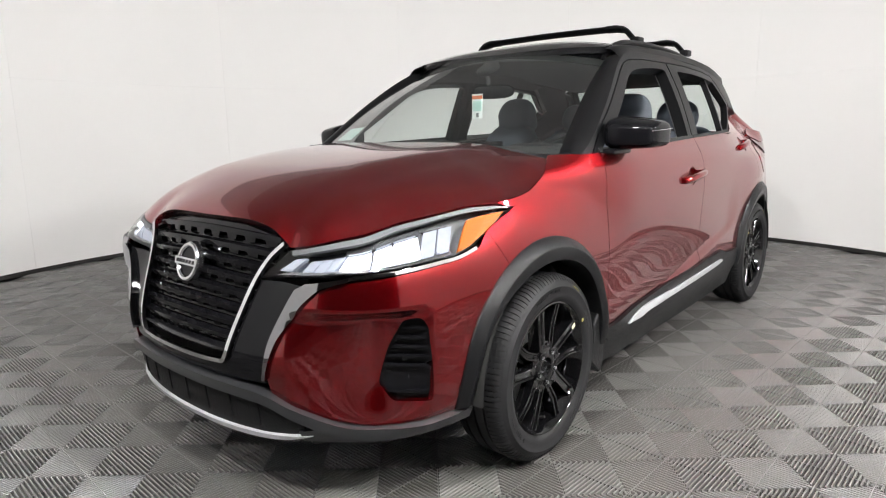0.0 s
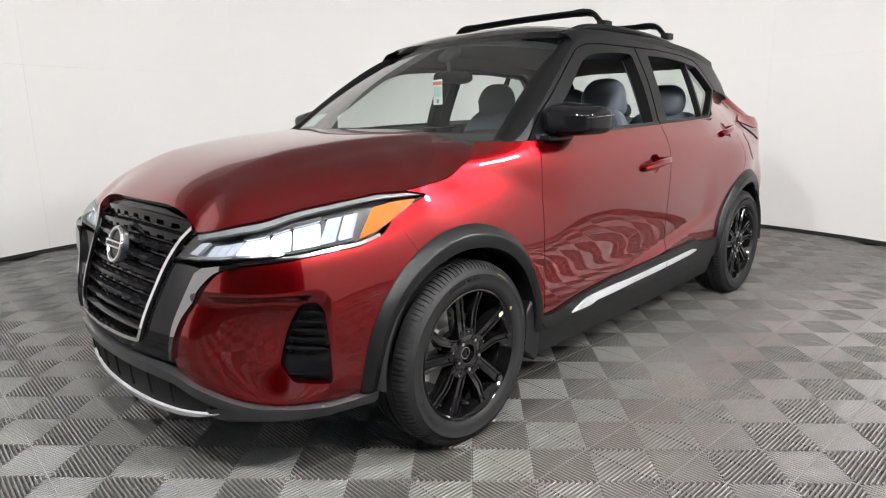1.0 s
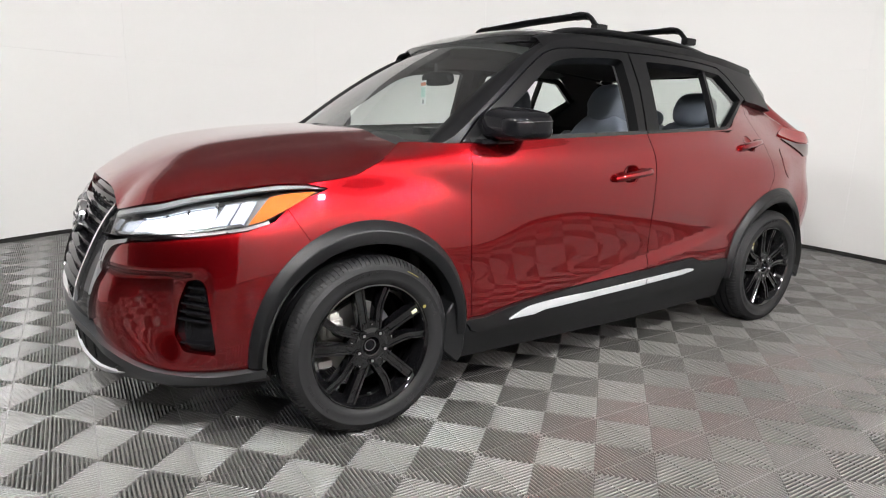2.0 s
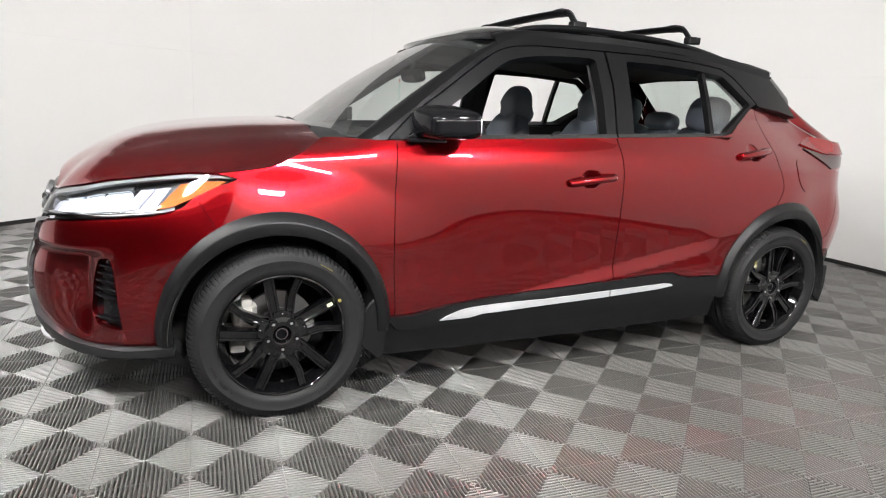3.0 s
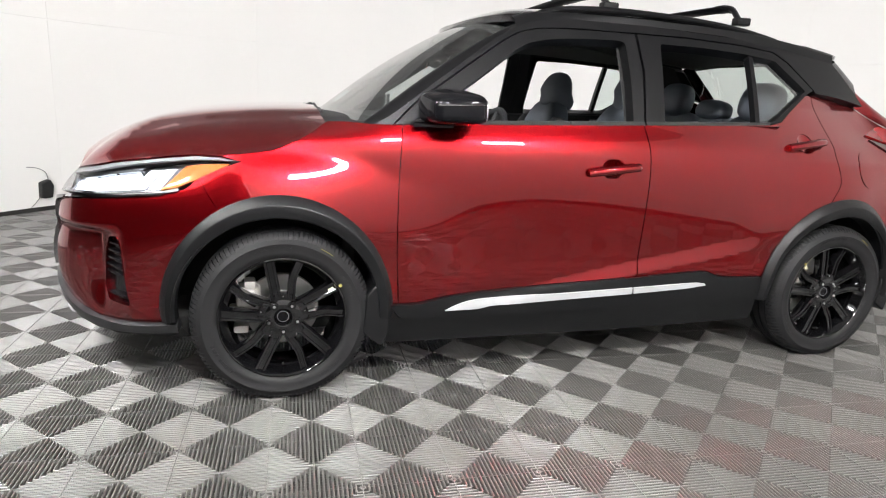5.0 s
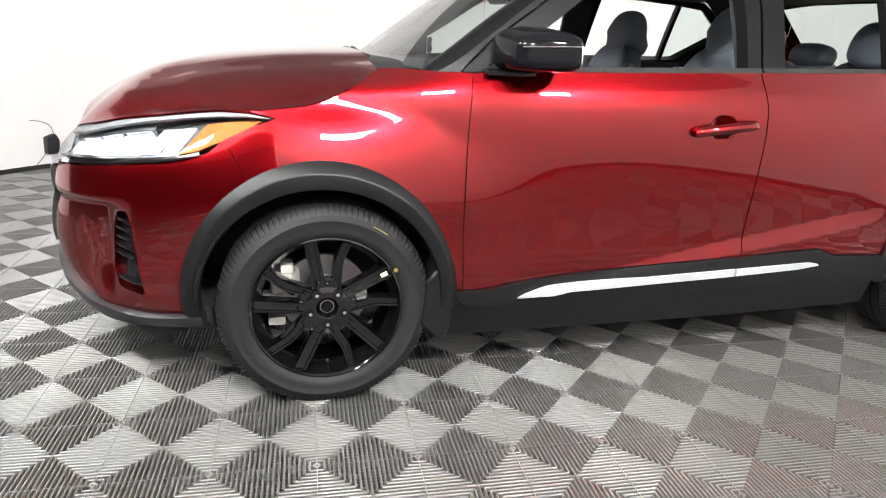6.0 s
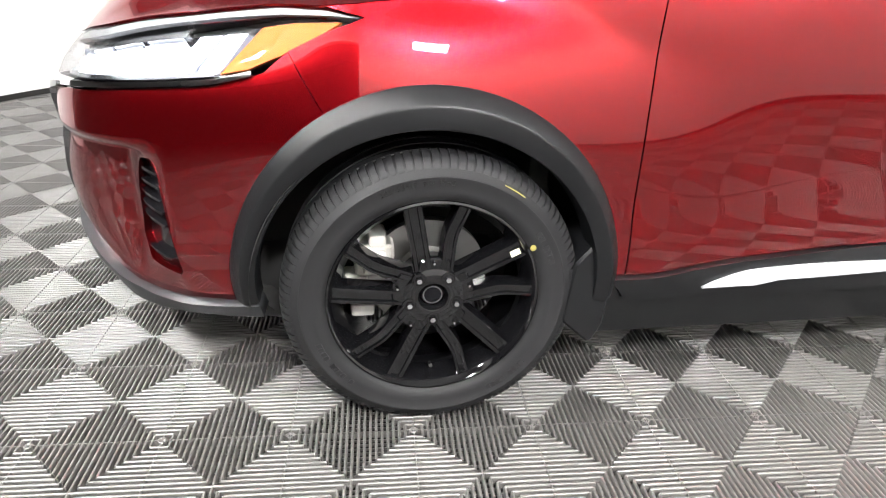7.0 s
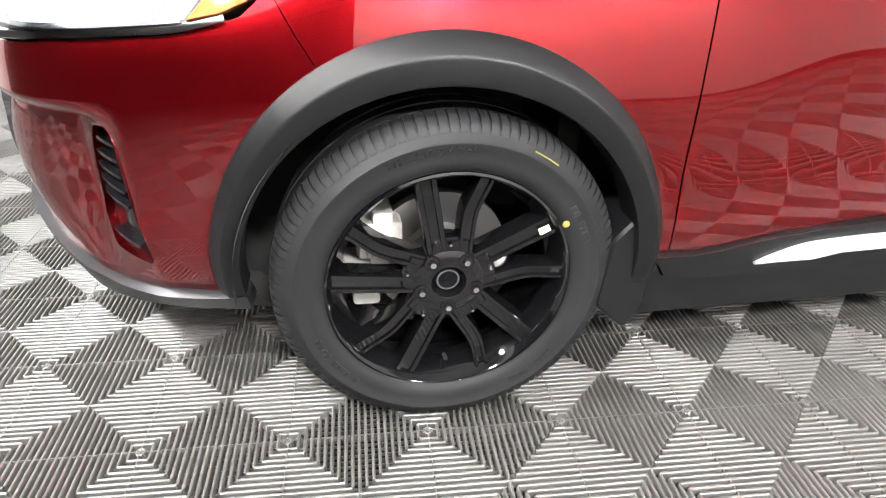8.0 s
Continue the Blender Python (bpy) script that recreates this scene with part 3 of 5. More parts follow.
CUP_F, CUP_R = (1.368, 0.905, 0.056, 0.046), (2.385, 1.033, 0.052, 0.044)
front_doors = pair("front_door", patch(inset(door_f, GAP), body, 0.015, holes=[oval(*CUP_F)], thick=0.014), RED, car)
rear_doors = pair("rear_door", patch(inset(door_r, GAP), body, 0.015, holes=[oval(*CUP_R)], thick=0.014), RED, car)

# rear quarter and bumper
quarter = [(2.52, 1.255), (2.70, 1.24), (sx(2.90), 1.208), (sx(2.97), 1.155), (sx(3.02), 1.115), (sx(3.06), 1.09), (sx(3.08), 0.945), (sx(3.10), 0.80), (sx(3.05), 0.60), (sx(2.96), 0.52),
           *arch(AXR, 0.425, 24, 107, 20), *rear_line[::-1][1:-1]]
pair("rear_quarter", patch(inset(quarter, GAP), body, 0.03), RED, car)
SE = PS[-1]
rear_end = [(sx(3.06), 0.945), (sx(3.25), 0.95), (SE, 0.95), (SE, 0.50), (sx(3.2), 0.47), (sx(3.02), 0.45), (AXR + 0.425, 0.44), *arch(AXR, 0.425, 16, 24, 3), (sx(2.96), 0.52), (sx(3.05), 0.60), (sx(3.10), 0.80)]
pair("rear_bumper", patch(inset(rear_end, GAP), body, 0.035), RED, car)
pair("tailgate", patch([(sx(3.065), 1.09), (sx(3.2), 1.10), (SE, 1.11), (SE, 0.955), (sx(3.25), 0.955), (sx(3.065), 0.95)], body, 0.04), RED, car)
rear_low = [(AXR + 0.43, 0.435), (sx(3.02), 0.446), (sx(3.2), 0.466), (SE, 0.496), (SE, 0.22), (sx(3.2), 0.21), (AXR + 0.40, 0.21)]
pair("rear_valance", patch(inset(rear_low, GAP), body, 0.035, lift=0.004), PLASTIC, car)

# tail lamps
tl = pair("tail_light", patch(rounded([(sx(2.855), 1.080), (sx(2.965), 1.122), (sx(3.12), 1.095), (sx(3.16), 1.03), (sx(3.0), 1.035)], 0.012), body, 0.02, thick=0.03, lift=0.008), TAIL_RED, car, "red tail light lens")
for side, ob in enumerate(tl):
    g = patch(rounded([(sx(2.86), 1.062), (sx(2.995), 1.028), (sx(3.15), 1.025), (sx(3.13), 0.965), (sx(3.02), 0.955)], 0.01), body, 0.02, thick=0.03, lift=0.006)
    part("reverse_lens", g if side == 0 else g.mirrored(), TAIL_CLEAR, ob, "clear lower lens")
fuel = pair("fuel_flap", patch([(2.775 + 0.085 * math.cos(a), 0.925 + 0.085 * math.sin(a)) for a in np.linspace(0, 2 * math.pi, 40)[:-1]], body, 0.03, thick=0.006, lift=0.0025), RED, car)

# front bumper, red
bumper = [(sx(-0.235), 0.835), (sx(-0.20), 0.775), *arch(AXF, 0.425, 118, 186, 18), (sx(-0.345), 0.300), (sx(-0.50), 0.300), (sx(-0.66), 0.300), (sy(0.60), 0.322), (sy(0.50), 0.362), (sy(0.425), 0.398),
          (sy(0.415), 0.45), (sy(0.46), 0.56), (sy(0.53), 0.66), (sy(0.60), 0.719), (sy(0.66), 0.743), (sx(-0.52), 0.758), (sx(-0.37), 0.771), (sx(-0.28), 0.797)]
FOG = rounded([(sx(-0.515), 0.624), (sx(-0.500), 0.600), (sx(-0.482), 0.368), (sx(-0.59), 0.372), (sx(-0.637), 0.425), (sx(-0.602), 0.530), (sx(-0.557), 0.616)], 0.014)
pair("front_bumper", patch(inset(bumper, 0.0009), body, 0.020, holes=[FOG]), RED, car)


def sunk(depth):
    def f(s, z):
        e = 0.003
        n = (body(s + e, z) - body(s - e, z)).cross(body(s, z + e) - body(s, z - e)).normalized()
        if n.dot(body(s, z) - Vector((0.6, 0, z))) < 0:
            n = -n
        return body(s, z) - n * depth
    return f


# what lies behind the panels
shell_line = [(0.30, 1.045), (0.5, 1.04), (1.5, 1.075), (2.2, 1.10), (2.45, 1.24), (2.62, 1.235), (sx(2.80), 1.20), (sx(2.95), 1.1), (sx(3.1), 0.95), (sx(3.2), 0.6), (sx(3.1), 0.3), (AXR + 0.43, 0.3),
              *arch(AXR, 0.432, 10, 172, 20), (2.2, 0.22), (0.48, 0.22), *arch(AXF, 0.432, 0, 182, 24), (sx(-0.5), 0.3), (sy(0.6), 0.33), (sy(0.45), 0.42), (sy(0.48), 0.70), (sx(-0.5), 0.745), (sx(-0.30), 0.77), (sx(-0.10), 0.88), (-0.05, 0.925)]
pair("inner_shell", patch(shell_line, sunk(0.020), 0.045, thick=0.0), WELL, car)

# cladding along the sills
sill = smooth([(0.452, 0.360), (0.56, 0.361), (0.67, 0.382), (0.81, 0.398), (1.2, 0.422), (1.54, 0.442), (1.80, 0.455), (1.89, 0.456), (1.98, 0.430), (2.20, 0.422)], 5)
sill_low = [(2.215, 0.315), (1.5, 0.303), (1.0, 0.298), (0.53, 0.296), (0.497, 0.312), (0.475, 0.345)]
side_sills = pair("door_cladding", patch(sill + sill_low, body, 0.022, thick=0.02, lift=0.012), PLASTIC, car)
rocker = [(0.455, 0.352), (0.472, 0.345), (0.495, 0.307), (0.53, 0.292), (1.0, 0.294), (1.5, 0.299), (2.215, 0.311), (2.23, 0.20), (1.4, 0.185), (0.46, 0.185)]
pair("rocker_panel", patch(rocker, body, 0.03, thick=0.03, lift=0.004), PLASTIC, car)
strip_f = [(0.672, 0.330), *smooth([(0.70, 0.345), (0.75, 0.363), (0.80, 0.372), (0.93, 0.378), (1.2, 0.388), (1.515, 0.400)], 4), (1.515, 0.373), (1.2, 0.361), (0.93, 0.349), (0.86, 0.345), (0.80, 0.333)]
strip_r = [(1.523, 0.400), (1.70, 0.407), (1.84, 0.412), (1.885, 0.405), (1.89, 0.399), (1.80, 0.388), (1.523, 0.374)]
for side in range(2):
    a, b = (patch(p, body, 0.012, thick=0.008, lift=0.02) for p in (strip_f, strip_r))
    part("silver_strip", a if side == 0 else a.mirrored(), SILVER, side_sills[side], "satin silver strip")
    part("silver_strip", b if side == 0 else b.mirrored(), SILVER, side_sills[side], "satin silver strip")

# wheel arch trim


def flare(ax, a0, a1, r_in, r_out, tail_z):
    """A raised plastic lip round a wheel opening, flat face outwards, rounded over at its outer edge."""
    n = 48
    prof = [(0.0, -0.004), (0.001, 0.004), (0.004, 0.007), (0.034, 0.0275), (0.038, 0.0290), (0.043, 0.0290), (0.080, 0.0220), (0.088, 0.0190), (0.092, 0.008), (0.094, -0.05)]
    v, f = [], []
    for i in range(n + 1):
        a = radians(a0 + (a1 - a0) * i / n)
        for t, h in prof:
            ro = r_out - 0.028 * math.cos(a) ** 2
            r = ro + (r_in - ro) * t / 0.094
            x, z = ax + r * math.cos(a), 0.335 + r * math.sin(a)
            if z < tail_z:
                z = tail_z
            p = body(sx(x), z)
            v.append((p.x, p.y - h, p.z))
    m = len(prof)
    for i in range(n):
        for q in range(m - 1):
            f.append((i * m + q, (i + 1) * m + q, (i + 1) * m + q + 1, i * m + q + 1))
    f.append(tuple(range(m)))
    f.append(tuple(reversed(range(n * m, n * m + m))))
    return Geo(v, f)


pair("wheel_arch_trim", flare(AXF, -4, 184, 0.368, 0.452, 0.285), PLASTIC, car, angle=28)
pair("wheel_arch_trim", flare(AXR, 14, 184, 0.368, 0.455, 0.28), PLASTIC, car, angle=28)

# wheel wells
for ax in (AXF, AXR):
    g = lathe([(0.380, -0.86), (0.386, -0.80), (0.386, -0.50), (0.02, -0.50)], 40, (-0.12, math.pi + 0.06))
    pair("wheel_well", g.moved(pose(ax, 0, 0.335)), WELL, car)

# mud flaps
flap = [(0.405, 0.452), (0.455, 0.446), (0.458, 0.40), (0.448, 0.24), (0.428, 0.196), (0.415, 0.192), (0.345, 0.255), (0.36, 0.40), (0.385, 0.43)]
pair("mud_flap", prism(rounded([(x, z) for x, z in flap], 0.01, 3), -0.868, -0.70, 0.006), PLASTIC, car)
rflap = [(AXR + 0.40, 0.42), (AXR + 0.45, 0.42), (AXR + 0.455, 0.30), (AXR + 0.43, 0.20), (AXR + 0.36, 0.25), (AXR + 0.375, 0.36)]
pair("mud_flap", prism(rounded(rflap, 0.01, 3), -0.83, -0.68, 0.006), PLASTIC, car)

# underbody
part("underbody", box(-0.45, 3.1, -0.66, 0.66, 0.20, 0.26, 0.02), WELL, car)
part("firewall", box(0.28, 0.33, -0.72, 0.72, 0.25, 1.0, 0.01), WELL, car)
part("cabin_floor", box(0.33, 3.1, -0.74, 0.74, 0.26, 0.34, 0.01), CABIN, car)

# hood
hood_mid = spline([-0.75, -0.70, -0.60, -0.45, -0.25, 0.0, 0.22, 0.4], [0.830, 0.888, 0.957, 1.014, 1.056, 1.083, 1.096, 1.105])


hood_edge = [body(s, z + 0.0015) for s, z in smooth(LAMP_TOP[::-1][:8], 5)] + [body(s, z) for s, z in SEAM_F]
EDGE_X, EDGE_Y, EDGE_Z = [p.x for p in hood_edge], [-p.y for p in hood_edge], [p.z for p in hood_edge]
E_P = np.array([EDGE_X, EDGE_Y, EDGE_Z]).T
E_A, E_D = E_P[:-1], E_P[1:] - E_P[:-1]
E_L = np.maximum(E_D[:, 0] ** 2 + E_D[:, 1] ** 2, 1e-9)


def hood_z(x, y):
    y = abs(y)
    ridge = 0.40 + 0.13 * step(-0.7, 0.3, x)
    crown = 0.013 * step(ridge + 0.08, ridge - 0.065, y) * step(-0.70, -0.40, x)
    top = hood_mid(x) + crown - 0.012
    # fall towards the nearest place on the edge
    px, py = x - E_A[:, 0], y - E_A[:, 1]
    k = np.clip((px * E_D[:, 0] + py * E_D[:, 1]) / E_L, 0, 1)
    away = np.hypot(px - k * E_D[:, 0], py - k * E_D[:, 1])
    w = np.exp(-(away - away.min()) / 0.03) * np.sqrt(E_L)
    w = w / w.sum()
    near_x, near_y, near_z = (float(w @ (E_A[:, q] + k * E_D[:, q])) for q in range(3))
    gone = max(0.0, 1 - float(away.min()) / near_y) ** 4.4
    drop = hood_mid(near_x) - near_z
    return top - (drop - 0.012) * gone


def hood(x, y):
    return Vector((x, y, hood_z(x, y)))


front_edge = smooth([(p.x - 0.004, p.y) for p in (body(S0, 0.872), body(sy(0.15), 0.868), body(sy(0.28), 0.856), body(sy(0.36), 0.838))] + [(EDGE_X[0], -EDGE_Y[0])], 4)
cowl = smooth([(EDGE_X[-1], -EDGE_Y[-1]), (0.205, -0.5), (0.185, -0.25), (0.18, 0.0)], 4)
half = front_edge[:-1] + [(p.x, p.y) for p in hood_edge] + cowl[1:]
outline = inset(half + [(x, -y) for x, y in half[::-1][1:-1]], 0.0010)
part("hood", patch(outline, hood, 0.030, thick=0.03), RED, car)

# cowl panel and wipers
cowl_line = [(0.165, 0.0), (0.17, -0.25), (0.19, -0.5), (0.21, -0.70), (0.38, -0.72), (0.34, -0.45), (0.29, 0.0)]
cowl_all = cowl_line + [(x, -y) for x, y in cowl_line[::-1][1:-1]]
part("cowl_panel", patch(cowl_all, lambda x, y: Vector((x, y, hood_z(0.17, y * 0.93) - 0.035 + 0.10 * (x - 0.17))), 0.04), CABIN, car)

# windscreen


def screen(u, v):
    """u across from -1 to 1, v from the cowl (0) to the roof (1)."""
    w = 0.70 + (0.565 - 0.70) * v
    x0, x1 = 0.255 + 0.105 * u * u, 0.935 + 0.065 * u * u
    z0, z1 = 1.058 - 0.01 * u * u, 1.488 - 0.055 * abs(u) ** 2.2
    x, z = x0 + (x1 - x0) * v, z0 + (z1 - z0) * v + 0.030 * math.sin(math.pi * v)
    return Vector((x, u * w, high(z)))


pane = part("windscreen", patch([(-1, 0), (1, 0), (1, 1), (-1, 1)], screen, 0.07, thick=0.0, flip=True), GLASS, car, "green-tinted windscreen")
pane.visible_shadow = False
band = part("windscreen_band", patch([(-1, 0.90), (1, 0.90), (1, 1), (-1, 1)], screen, 0.06, thick=0.0, lift=-0.004, flip=True), WELL, car)
part("windscreen_base", patch([(-1, 0), (1, 0), (1, 0.05), (-1, 0.05)], screen, 0.06, thick=0.0, lift=-0.004, flip=True), WELL, car)

# roof
roof_mid = spline([0.85, 0.92, 1.0, 1.06, 1.15, 1.3, 1.45, 1.7, 2.1, 2.5, 2.8], [1.462, 1.494, 1.527, 1.541, 1.549, 1.555, 1.558, 1.558, 1.546, 1.508, 1.462])


def roof(x, y):
    return Vector((x, y, high(roof_mid(x) - 0.055 * (abs(y) / 0.62) ** 3)))


roof_half = smooth([(0.905, 0.0), (0.92, -0.25), (0.96, -0.45), (1.0, -0.56)], 4) + smooth([(1.25, -0.605), (1.7, -0.62), (2.2, -0.605), (2.6, -0.56), (2.75, -0.53)], 4) + [(2.83, -0.25), (2.85, 0.0)]
roof_all = roof_half + [(x, -y) for x, y in roof_half[::-1][1:-1]]
part("roof", patch(roof_all, roof, 0.06, thick=0.03), BLACK_PAINT, car, "gloss black roof")
part("headliner", patch([(x * 0.97 + 0.06, y * 0.98) for x, y in roof_all], lambda x, y: roof(x, y) - Vector((0, 0, 0.045)), 0.09, thick=0.0, flip=True), HEADLINER, car)

# upper flanks
belt_y = spline([0.2, 0.5, 1.0, 1.6, 2.2, 2.5, 2.8, 3.1], [0.735, 0.785, 0.800, 0.800, 0.780, 0.748, 0.69, 0.60])


def upper(x, z):
    h = z - 1.08
    return Vector((x, -(belt_y(x) - 0.33 * h - 0.28 * max(h, 0) ** 2), high(z)))


WIN_F = rounded(smooth([(0.53, 1.062), (0.60, 1.103), (0.69, 1.158), (0.81, 1.235), (0.925, 1.315), (0.99, 1.355), (1.05, 1.378), (1.15, 1.396), (1.30, 1.407), (1.44, 1.411)], 3) + [(1.475, 1.405), (1.482, 1.25), (1.478, 1.090), (1.0, 1.078)], 0.012, 3)
WIN_R = rounded([(1.632, 1.100), (1.650, 1.412), (1.88, 1.412), (2.10, 1.402), (2.28, 1.385), (2.455, 1.262), (2.22, 1.122), (2.10, 1.114)], 0.012, 3)
pillar_line = smooth([(0.36, 1.030), (0.46, 1.088), (0.60, 1.188), (0.75, 1.292), (0.88, 1.378), (0.985, 1.432), (1.08, 1.462), (1.25, 1.480), (1.6, 1.482)], 5)
front_frame = [(0.535, 1.048), (0.46, 1.047), *smooth([(0.50, 1.085), (0.56, 1.140), (0.66, 1.205), (0.80, 1.298), (0.90, 1.362), (0.98, 1.405), (1.06, 1.428), (1.2, 1.440), (1.53, 1.445)], 4), (1.545, 1.30), (1.53, 1.089), (1.0, 1.070)]
for side, ob in enumerate(front_doors):
    g = patch(inset(front_frame, 0.0015), upper, 0.03, holes=[WIN_F], thick=0.055)
    part("window_frame", g if side == 0 else g.mirrored(), SATIN, ob, "satin black window frame")
rear_frame = [(1.538, 1.089), (1.553, 1.30), (1.54, 1.445), (1.8, 1.446), (2.10, 1.436), (2.28, 1.420), (2.36, 1.380), (2.51, 1.268), (2.46, 1.248), (2.26, 1.118), (1.9, 1.096)]
for side, ob in enumerate(rear_doors):
    g = patch(inset(rear_frame, 0.0015), upper, 0.03, holes=[WIN_R], thick=0.055)
    part("window_frame", g if side == 0 else g.mirrored(), SATIN, ob, "satin black window frame")
    bar = patch([(2.125, 1.113), (2.135, 1.404), (2.157, 1.402), (2.151, 1.115)], upper, 0.03, thick=0.03, lift=-0.008)
    part("window_divider", bar if side == 0 else bar.mirrored(), SATIN, ob)
    q = patch([(2.148, 1.115), (2.155, 1.402), (2.28, 1.385), (2.455, 1.262), (2.22, 1.122)], upper, 0.05, thick=0.0, lift=-0.02)
    pane = part("quarter_glass", q if side == 0 else q.mirrored(), GLASS, ob, "green-tinted fixed glass")
    pane.visible_shadow = False
# pillar and roof edge outside the doors
roof_side = pillar_line + smooth([(2.0, 1.470), (2.3, 1.444), (2.5, 1.420), (2.69, 1.398)], 4)[1:] + [(2.90, 1.215), (2.70, 1.243), (2.52, 1.258), (2.515, 1.270)]
under = [(2.365, 1.385), (2.285, 1.424), (2.10, 1.440), (1.8, 1.450), (1.54, 1.449), (1.2, 1.444), (1.06, 1.432), (0.978, 1.409), (0.898, 1.366), (0.798, 1.302), (0.658, 1.209), (0.558, 1.144), (0.497, 1.089), (0.455, 1.047)]
pair("side_pillar", patch(roof_side + under, upper, 0.03, thick=0.05), SATIN, car, "satin black pillar and roof edge")


def roll_over(x, v):
    """Bridges the roof edge (v=0) and the upper flank (v=1)."""
    a = roof(x, -(0.575 + 0.04 * step(1.0, 1.5, x) - 0.05 * step(2.2, 2.8, x)))
    zt = lerp([0.36, 0.985, 1.08, 1.25, 1.6, 2.0, 2.3, 2.5, 2.69], [1.03, 1.432, 1.462, 1.480, 1.482, 1.470, 1.444, 1.420, 1.398])(x)
    b = upper(x, zt)
    p = a.lerp(b, v)
    p.z += 0.012 * math.sin(math.pi * v)
    return p


pair("roof_edge", patch([(0.98, 0), (2.69, 0), (2.69, 1), (0.98, 1)], roll_over, 0.05, thick=0.0, flip=True), SATIN, car)


def pillar_face(t, v):
    """The front face of the windscreen pillar, between the glass (v=0) and the flank (v=1)."""
    a = screen(-1, t)
    k = t * (len(pillar_line) - 1) * 0.66
    i = min(int(k), len(pillar_line) - 2)
    x, z = (np.array(pillar_line[i]) * (1 - (k - i)) + np.array(pillar_line[i + 1]) * (k - i))
    b = upper(float(x), float(z))
    p = a.lerp(b, v)
    return p + Vector((-0.010, -0.008, 0.012)) * math.sin(math.pi * v)


pair("windscreen_pillar", patch([(0, 0), (1, 0), (1, 1), (0, 1)], pillar_face, 0.05, thick=0.0, flip=True), SATIN, car)
# tailgate top with spoiler and rear glass
spoil = [(2.55, -0.545), (2.70, -0.552), (2.77, -0.52), (2.83, -0.25), (2.85, 0), (2.85, 0), (2.83, 0.25), (2.77, 0.52), (2.70, 0.552), (2.55, 0.545)]
part("spoiler", patch([p for i, p in enumerate(spoil) if i != 5], lambda x, y: roof(min(x, 2.8), y) + Vector((max(0, x - 2.8), 0, 0.006 - 0.25 * max(0, x - 2.8))), 0.06, thick=0.05), BLACK_PAINT, car, "gloss black roof spoiler")


def back(u, v):
    return Vector((3.15 - 0.42 * v - 0.03 * u * u, u * (0.60 - 0.11 * v), high(1.115 + 0.30 * v)))


pane = part("rear_glass", patch([(-1, 0), (1, 0), (1, 1), (-1, 1)], back, 0.1, thick=0.0), GLASS, car)
pane.visible_shadow = False
flank_x, flank_z = lerp([0, 0.38, 0.7, 1], [3.075, 2.97, 2.90, 2.69]), lerp([0, 0.38, 0.7, 1], [1.085, 1.155, 1.218, 1.398])


def side_back(v, w):
    """From the rear edge of the flank (w=0) round to the rear glass (w=1)."""
    x, z = flank_x(v), flank_z(v)
    a = upper(x, z) if v > 0.7 else body(sx(x), z)
    p = a.lerp(back(-1, v), w)
    return p + Vector((0.030, -0.018, 0.010)) * math.sin(math.pi * w)


pair("rear_pillar", patch([(0.70, 0), (1, 0), (1, 1), (0.70, 1)], side_back, 0.1, thick=0.0), BLACK_PAINT, car)
pair("tailgate_side", patch([(0, 0), (0.695, 0), (0.695, 1), (0, 1)], side_back, 0.1, thick=0.0), RED, car)

# roof rails and cross bars
RAIL = [(1.00, -0.548, 1.452), (1.055, -0.547, 1.488), (1.13, -0.545, 1.521), (1.25, -0.537, 1.546), (1.42, -0.53, 1.558), (1.65, -0.53, 1.560), (1.95, -0.525, 1.551), (2.20, -0.515, 1.530), (2.42, -0.50, 1.497), (2.52, -0.495, 1.474)]
for sgn in (-1, 1):
    line = smooth([(x, -sgn * y, high(z) - 0.022) for x, y, z in RAIL], 5)
    part("roof_rail", tube(line, list(np.interp(range(len(line)), [0, 8, len(line) - 7, len(line) - 1], [0.008, 0.021, 0.021, 0.008])), 12, 0.75), SATIN, car)
for bx in (1.462, 2.172):
    h = high(1.624 if bx < 2 else 1.618)
    half_bar = [(bx + 0.004, 0.500, h - 0.066), (bx + 0.002, 0.475, h - 0.038), (bx, 0.452, h - 0.014), (bx, 0.42, h - 0.001), (bx, 0.37, h), (bx, 0.2, h + 0.003)]
    line = smooth([(x, -y, z) for x, y, z in half_bar] + [(bx, 0, h + 0.005)] + half_bar[::-1], 4)
    bar = part("cross_bar", tube(line, 0.030, 12, 0.42, Vector((0.3, 0, 1))), SATIN, car)
    for sgn in (-1, 1):
        sleeve = tube([(bx, sgn * 0.35, h), (bx, sgn * 0.40, h), (bx, sgn * 0.44, h - 0.008)], [0.033, 0.034, 0.033], 12, 0.46, Vector((0.3, 0, 1)))
        part("end_cap", sleeve, SATIN, bar)
        foot = box(bx - 0.034, bx + 0.042, sgn * 0.512 - 0.024, sgn * 0.512 + 0.024, h - 0.088, h - 0.052, 0.010, 3)
        part("foot", foot, SATIN, bar)


# ---- wheels ----
def tyre_geo():
    prof = [(0.231, -0.085), (0.243, -0.100), (0.262, -0.106), (0.284, -0.1045), (0.286, -0.1062), (0.290, -0.1058), (0.292, -0.1025), (0.310, -0.094), (0.3205, -0.082), (0.326, -0.066),
            (0.3285, -0.050), (0.3285, -0.046), (0.321, -0.045), (0.321, -0.039), (0.329, -0.038), (0.3295, -0.008), (0.322, -0.007), (0.322, 0.001), (0.3295, 0.002),
            (0.329, 0.038), (0.321, 0.039), (0.321, 0.046), (0.3285, 0.047), (0.326, 0.066), (0.3205, 0.082), (0.310, 0.094), (0.27, 0.105), (0.231, 0.085)]
    return settled(lathe(prof, 96))


